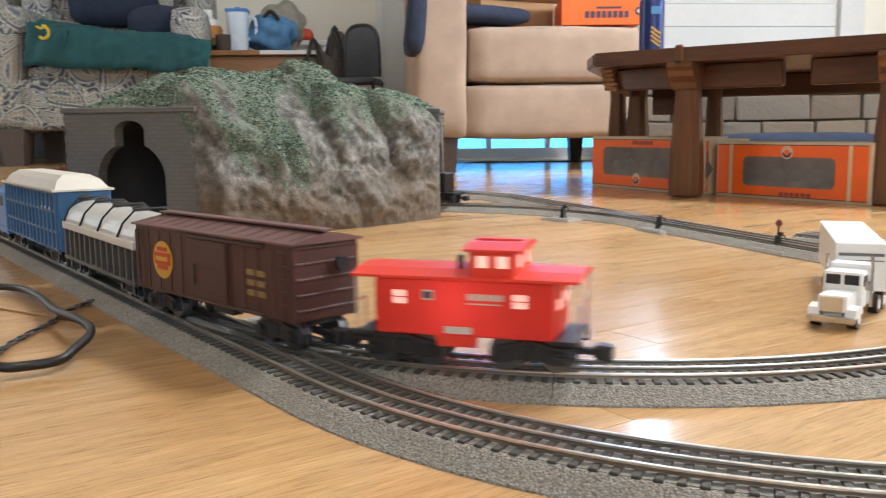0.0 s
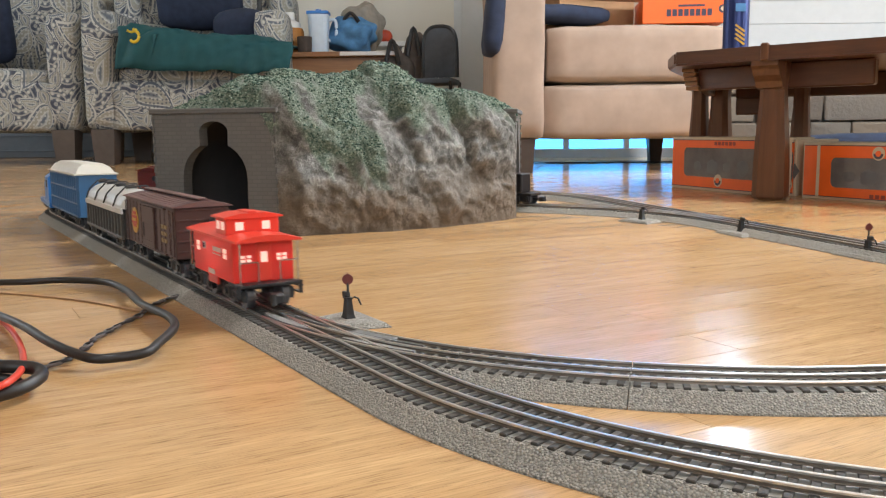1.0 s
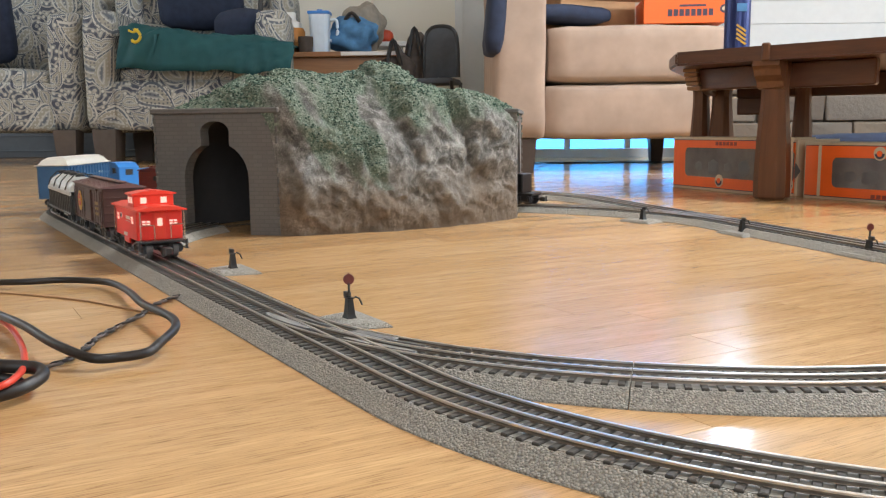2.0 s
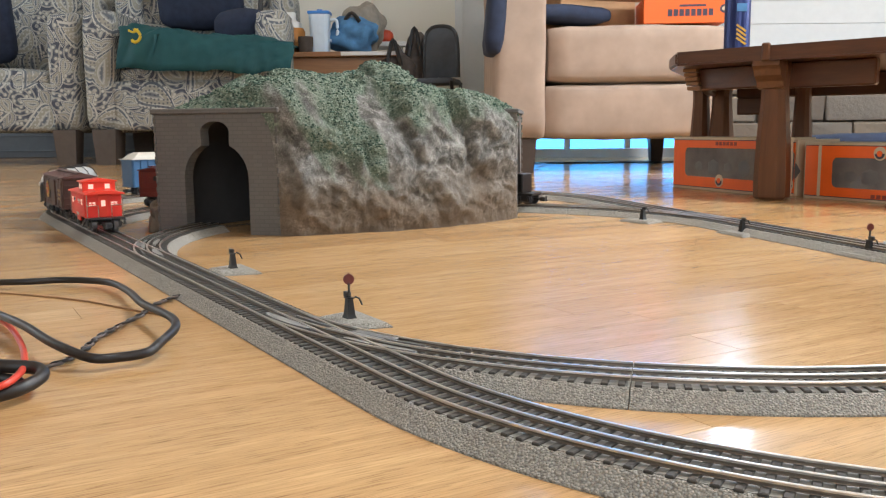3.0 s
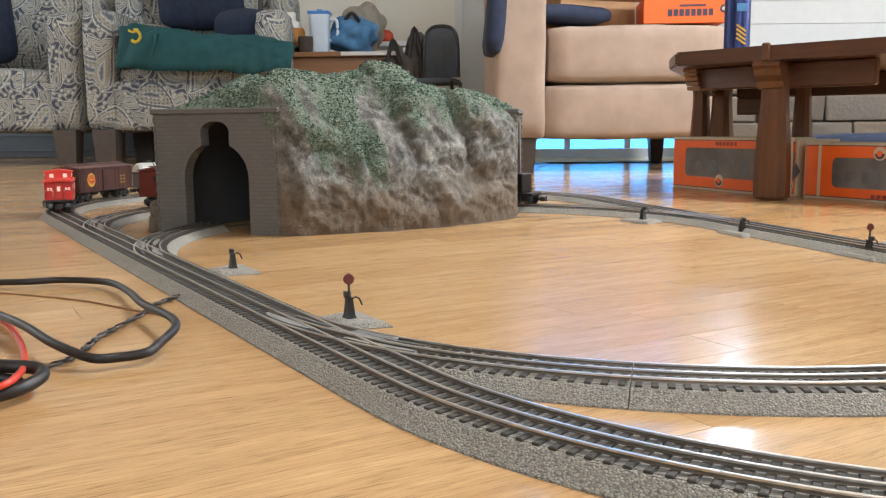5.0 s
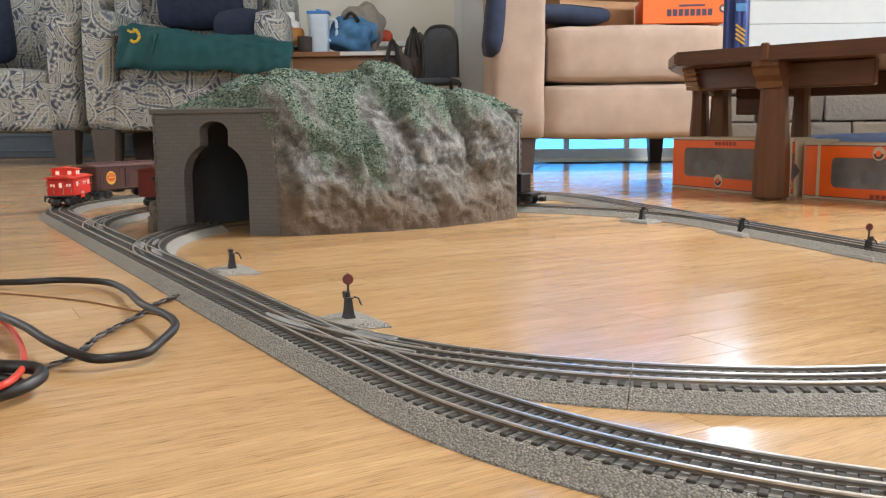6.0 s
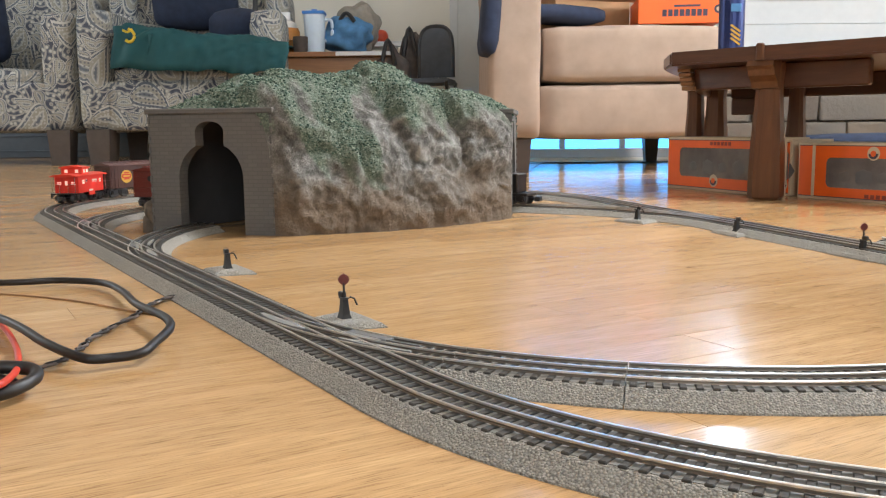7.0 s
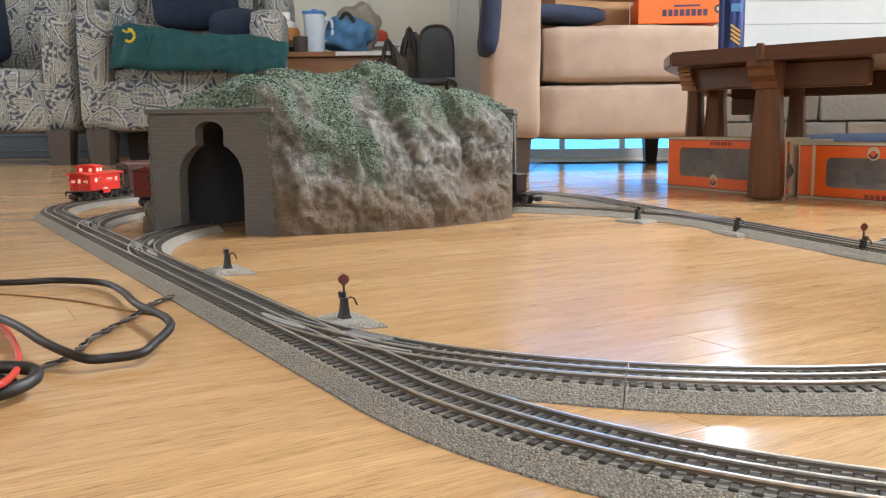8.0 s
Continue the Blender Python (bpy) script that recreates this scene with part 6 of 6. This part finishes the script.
tube(bm, smooth_path([(-0.040, 0, 0.070), (-0.065, 0, 0.066), (-0.065, 0, 0.026), (-0.040, 0, 0.02)], 4), 0.005, 8)
part("handle", bm, GLASS, mug)
dk = thing("dark_bottle", "dark glass bottle neck behind the armchair", "bottle", pose(-1.08, 5.22, 0.52))
bm = bmesh.new()
lathe(bm, [(0, 0), (0.035, 0), (0.035, 0.26), (0.016, 0.32), (0.014, 0.42), (0, 0.42)], 18)
part("body", bm, BLACK, dk)


def soft_bag(name, label, m, s, material, category="bag", strap=True):
    ob = thing(name, label, category, m)
    bm = bmesh.new()
    ball(bm, (0, 0, s[2]), s, 4, 0.35)
    for v in bm.verts:
        v.co.z = max(0.0, v.co.z)
    part("bag_body", bm, material, ob, smooth=True)
    if strap:
        bm = bmesh.new()
        tube(bm, smooth_path([(-s[0] * 0.3, -s[1] * 0.6, s[2] * 1.7), (0, -s[1] * 0.7, s[2] * 2.15), (s[0] * 0.3, -s[1] * 0.6, s[2] * 1.7)], 5), 0.012, 6)
        part("strap", bm, BLACK, ob)
    return ob


soft_bag("blue_bag", "rumpled blue cloth bag on the end table", pose(-0.545, 5.22, 0.609), (0.15, 0.12, 0.105), BAG_BLUE)
soft_bag("grey_bag", "grey cloth bundle on the end table", pose(-0.50, 5.40, 0.609), (0.13, 0.10, 0.155), BAG_GREY, strap=False)
# shelf, bags and a folding seat in the corner
sh = thing("side_shelf", "small shelf unit beside the wall", "shelf", pose(-0.375, 5.66, 0))
for z in (0.02, 0.36, 0.70):
    bm = bmesh.new()
    box(bm, (0, 0, z), (0.26, 0.24, 0.03), 0.004)
    part("board", bm, TRIM, sh)
for x in (-0.115, 0.115):
    bm = bmesh.new()
    box(bm, (x, 0, 0.36), (0.03, 0.22, 0.64), 0.003)
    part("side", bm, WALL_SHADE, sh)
bm = bmesh.new()
cushion(bm, (0, 0, 0.035), (0.13, 0.12, 0.07), 0.025, 0.01)
ob = part("red_tin", bm, HERALD_RED, smooth=True)
ob.matrix_world = pose(-0.405, 5.62, 0.715)
tagged(ob, "small red tin on the shelf", "tin")
soft_bag("brown_bag", "dark brown bag on the floor by the wall", pose(-0.30, 5.05, 0), (0.13, 0.12, 0.31), BAG_BROWN)
soft_bag("brown_backpack", "dark brown backpack standing by the wall", pose(-0.185, 5.15, 0), (0.12, 0.12, 0.345), BAG_BROWN)


def folding_seat():
    ob = thing("folding_seat", "dark grey mesh folding camp seat", "folding chair", pose(-0.035, 5.0, 0, 0, 0, -10))
    bm = bmesh.new()
    pts = [(-0.095, 0, 0.46), (-0.09, 0, 0.66), (-0.06, 0, 0.725), (0.0, 0, 0.74), (0.06, 0, 0.725), (0.09, 0, 0.66), (0.095, 0, 0.46)]
    slab(bm, [(p[0], p[2]) for p in pts], -0.008, 0.008)
    part("backrest", bm, MESH_GREY, ob)
    bm = bmesh.new()
    tube(bm, smooth_path(pts, 5), 0.012, 8)
    part("back_tube", bm, BLACK, ob)
    bm = bmesh.new()
    box(bm, (0, -0.12, 0.43), (0.22, 0.26, 0.03), 0.01, segs=2)
    part("seat", bm, MESH_GREY, ob)
    for x in (-0.10, 0.10):
        for y0, y1 in ((-0.24, 0.06), (0.02, -0.26)):
            bm = bmesh.new()
            rod(bm, (x, y0, 0.0), (x, y1, 0.43), 0.010, n=8)
            part("leg", bm, BLACK, ob)
    return ob


folding_seat()
cable("lamp_cord", "thin black cord on the floor under the sofa", [(0.43, 4.42, 0.02), (0.46, 4.44, 0.01), (0.50, 4.46, 0), (0.62, 4.45, 0), (0.74, 4.42, 0), (0.85, 4.45, 0), (1.0, 4.42, 0), (1.2, 4.44, 0)], 0.004, BLACK)

# ---------------- floor planks and ties, piece by piece ----------------
floor = tagged(new("floor"), "strip oak floor with satin varnish", "floor", kind="structure")
bm = bmesh.new()
box(bm, (-0.25, 1.65, -0.035), (8.9, 9.7, 0.03))
part("subfloor", bm, CARDBOARD, floor)
PLANK_W = 0.0572
FM = Matrix.Rotation(radians(FLOOR_TURN), 4, "Z")


def plank_mesh(length):
    bm = bmesh.new()
    w, g, t, c = PLANK_W / 2, 0.00008, 0.019, 0.00022
    a, b = length / 2 - g, w - g
    loft(bm, [[(sx * (a - k), sy * (b - k), z) for sx, sy in ((-1, -1), (1, -1), (1, 1), (-1, 1))] for z, k in ((-t, 0), (-c, 0), (0, c))])
    me = bpy.data.meshes.new("plank")
    bm.normal_update()
    bm.to_mesh(me)
    bm.free()
    me.materials.append(OAK)
    return me


LENGTHS = (0.31, 0.42, 0.55, 0.68, 0.83, 1.02)
PLANKS = {k: plank_mesh(k) for k in LENGTHS}
rng = random.Random(21)
rest_v, rest_f = [], []
singles = 0
row = -130
while row < 130:
    v = (row + 0.5) * PLANK_W
    u = -7.5 + rng.random() * 0.8
    while u < 7.5:
        k = rng.choice(LENGTHS)
        c = FM @ Vector((u + k / 2, v, 0))
        u += k
        if not (XW - 0.5 < c.x < XE + 0.5 and YS - 0.5 < c.y < YN + 0.5):
            continue
        if -1.25 < c.x < 1.35 and 0.1 < c.y < 2.9 and abs(c.x) < 0.62 + 0.52 * c.y and singles < 300:
            ob = new("plank", PLANKS[k])
            ob.parent = floor
            ob.matrix_local = Matrix.Translation(c) @ FM
            singles += 1
        else:
            base = len(rest_v)
            a, b = k / 2 - 0.00008, PLANK_W / 2 - 0.00008
            for z, e in ((-0.019, 0), (-0.0003, 0), (0, 0.0003)):
                rest_v.extend([tuple(c + FM @ Vector((sx * (a - e), sy * (b - e), z))) for sx, sy in ((-1, -1), (1, -1), (1, 1), (-1, 1))])
            for r in (0, 4):
                rest_f.extend([[base + r + i, base + r + (i + 1) % 4, base + r + 4 + (i + 1) % 4, base + r + 4 + i] for i in range(4)])
            rest_f.append([base + 8, base + 9, base + 10, base + 11])
    row += 1
me = bpy.data.meshes.new("far_planks")
me.from_pydata(rest_v, [], rest_f)
me.materials.append(OAK)
ob = new("far_planks", me)
ob.parent = floor
tagged(ob, kind="stuff")
for owner, m in TIES:
    ob = new("tie", TIE_MESH)
    ob.parent = owner
    ob.matrix_local = m

# ---------------- what moves ----------------


def train_point(d):
    """The train's line: the inner curve, the main line away from the eye, the far curve, the straight behind the hill and the curve back."""
    straight = S2 - S4
    if d < 0:
        return inner_arc(-d)[0]
    if d < straight:
        return main_at(S2 - d)
    d -= straight
    if d < L_FAR:
        return far_arc(d)[0]
    d -= L_FAR
    if d < L_BEHIND:
        return behind_path(d)[0]
    d -= L_BEHIND
    if d < L_BACK:
        return back_arc(L_BACK - d)[0]
    return right_path(K_OUT - (d - L_BACK))[0]


TRAIN = ((0.0, -0.290), (0.3, -0.174), (0.6, -0.063), (0.9, 0.042), (1.0, 0.078), (1.3, 0.195), (1.6, 0.305), (3.0, 0.800), (3.3, 0.890), (3.6, 0.972), (4.0, 1.072), (4.5, 1.160), (5.1, 1.258), (5.8, 1.348), (6.4, 1.408), (7.2, 1.468), (7.6, 1.494), (8.0, 1.520))


def train_at(t):
    return float(np.interp(t, [k[0] for k in TRAIN], [k[1] for k in TRAIN]))


def car_pose(d, half):
    a, b = train_point(d - half), train_point(d + half)
    v = b - a
    return Matrix.Translation((a + b) / 2 + Vector((0, 0, RAIL_TOP))) @ Matrix.Rotation(math.atan2(v.y, v.x), 4, "Z")


def slack(t):
    """The couplers' slack runs out on the straight and bunches up again as the train slows."""
    k = min(1.0, t / 2.2)
    j = min(1.0, max(0.0, (t - 4.5) / 2.0))
    return 1.0 + 0.15 * k * k * (3 - 2 * k) - 0.16 * j * j * (3 - 2 * j)


def run_out(t):
    """The cars ahead of the tank car pull on a little as they enter the far curve."""
    return float(np.interp(t, [0.0, 0.6, 1.5, 3.0, 8.0], [0.0, 0.005, 0.055, 0.095, 0.095]))


def motions():
    times = [round(0.2 * k, 2) for k in range(41)]
    for car, ahead, half in ((CABOOSE, 0.0, 0.0425), (BROWN_CAR, 0.220, 0.082), (TANK_CAR, 0.475, 0.090), (HOPPER, 0.757, 0.100), (LOCO, 1.005, 0.062)):
        pull = 1.0 if ahead > 0.7 else 0.0
        walk(car, [(t, car_pose(train_at(t) + ahead * slack(t) + pull * run_out(t), half)) for t in times])


motions()
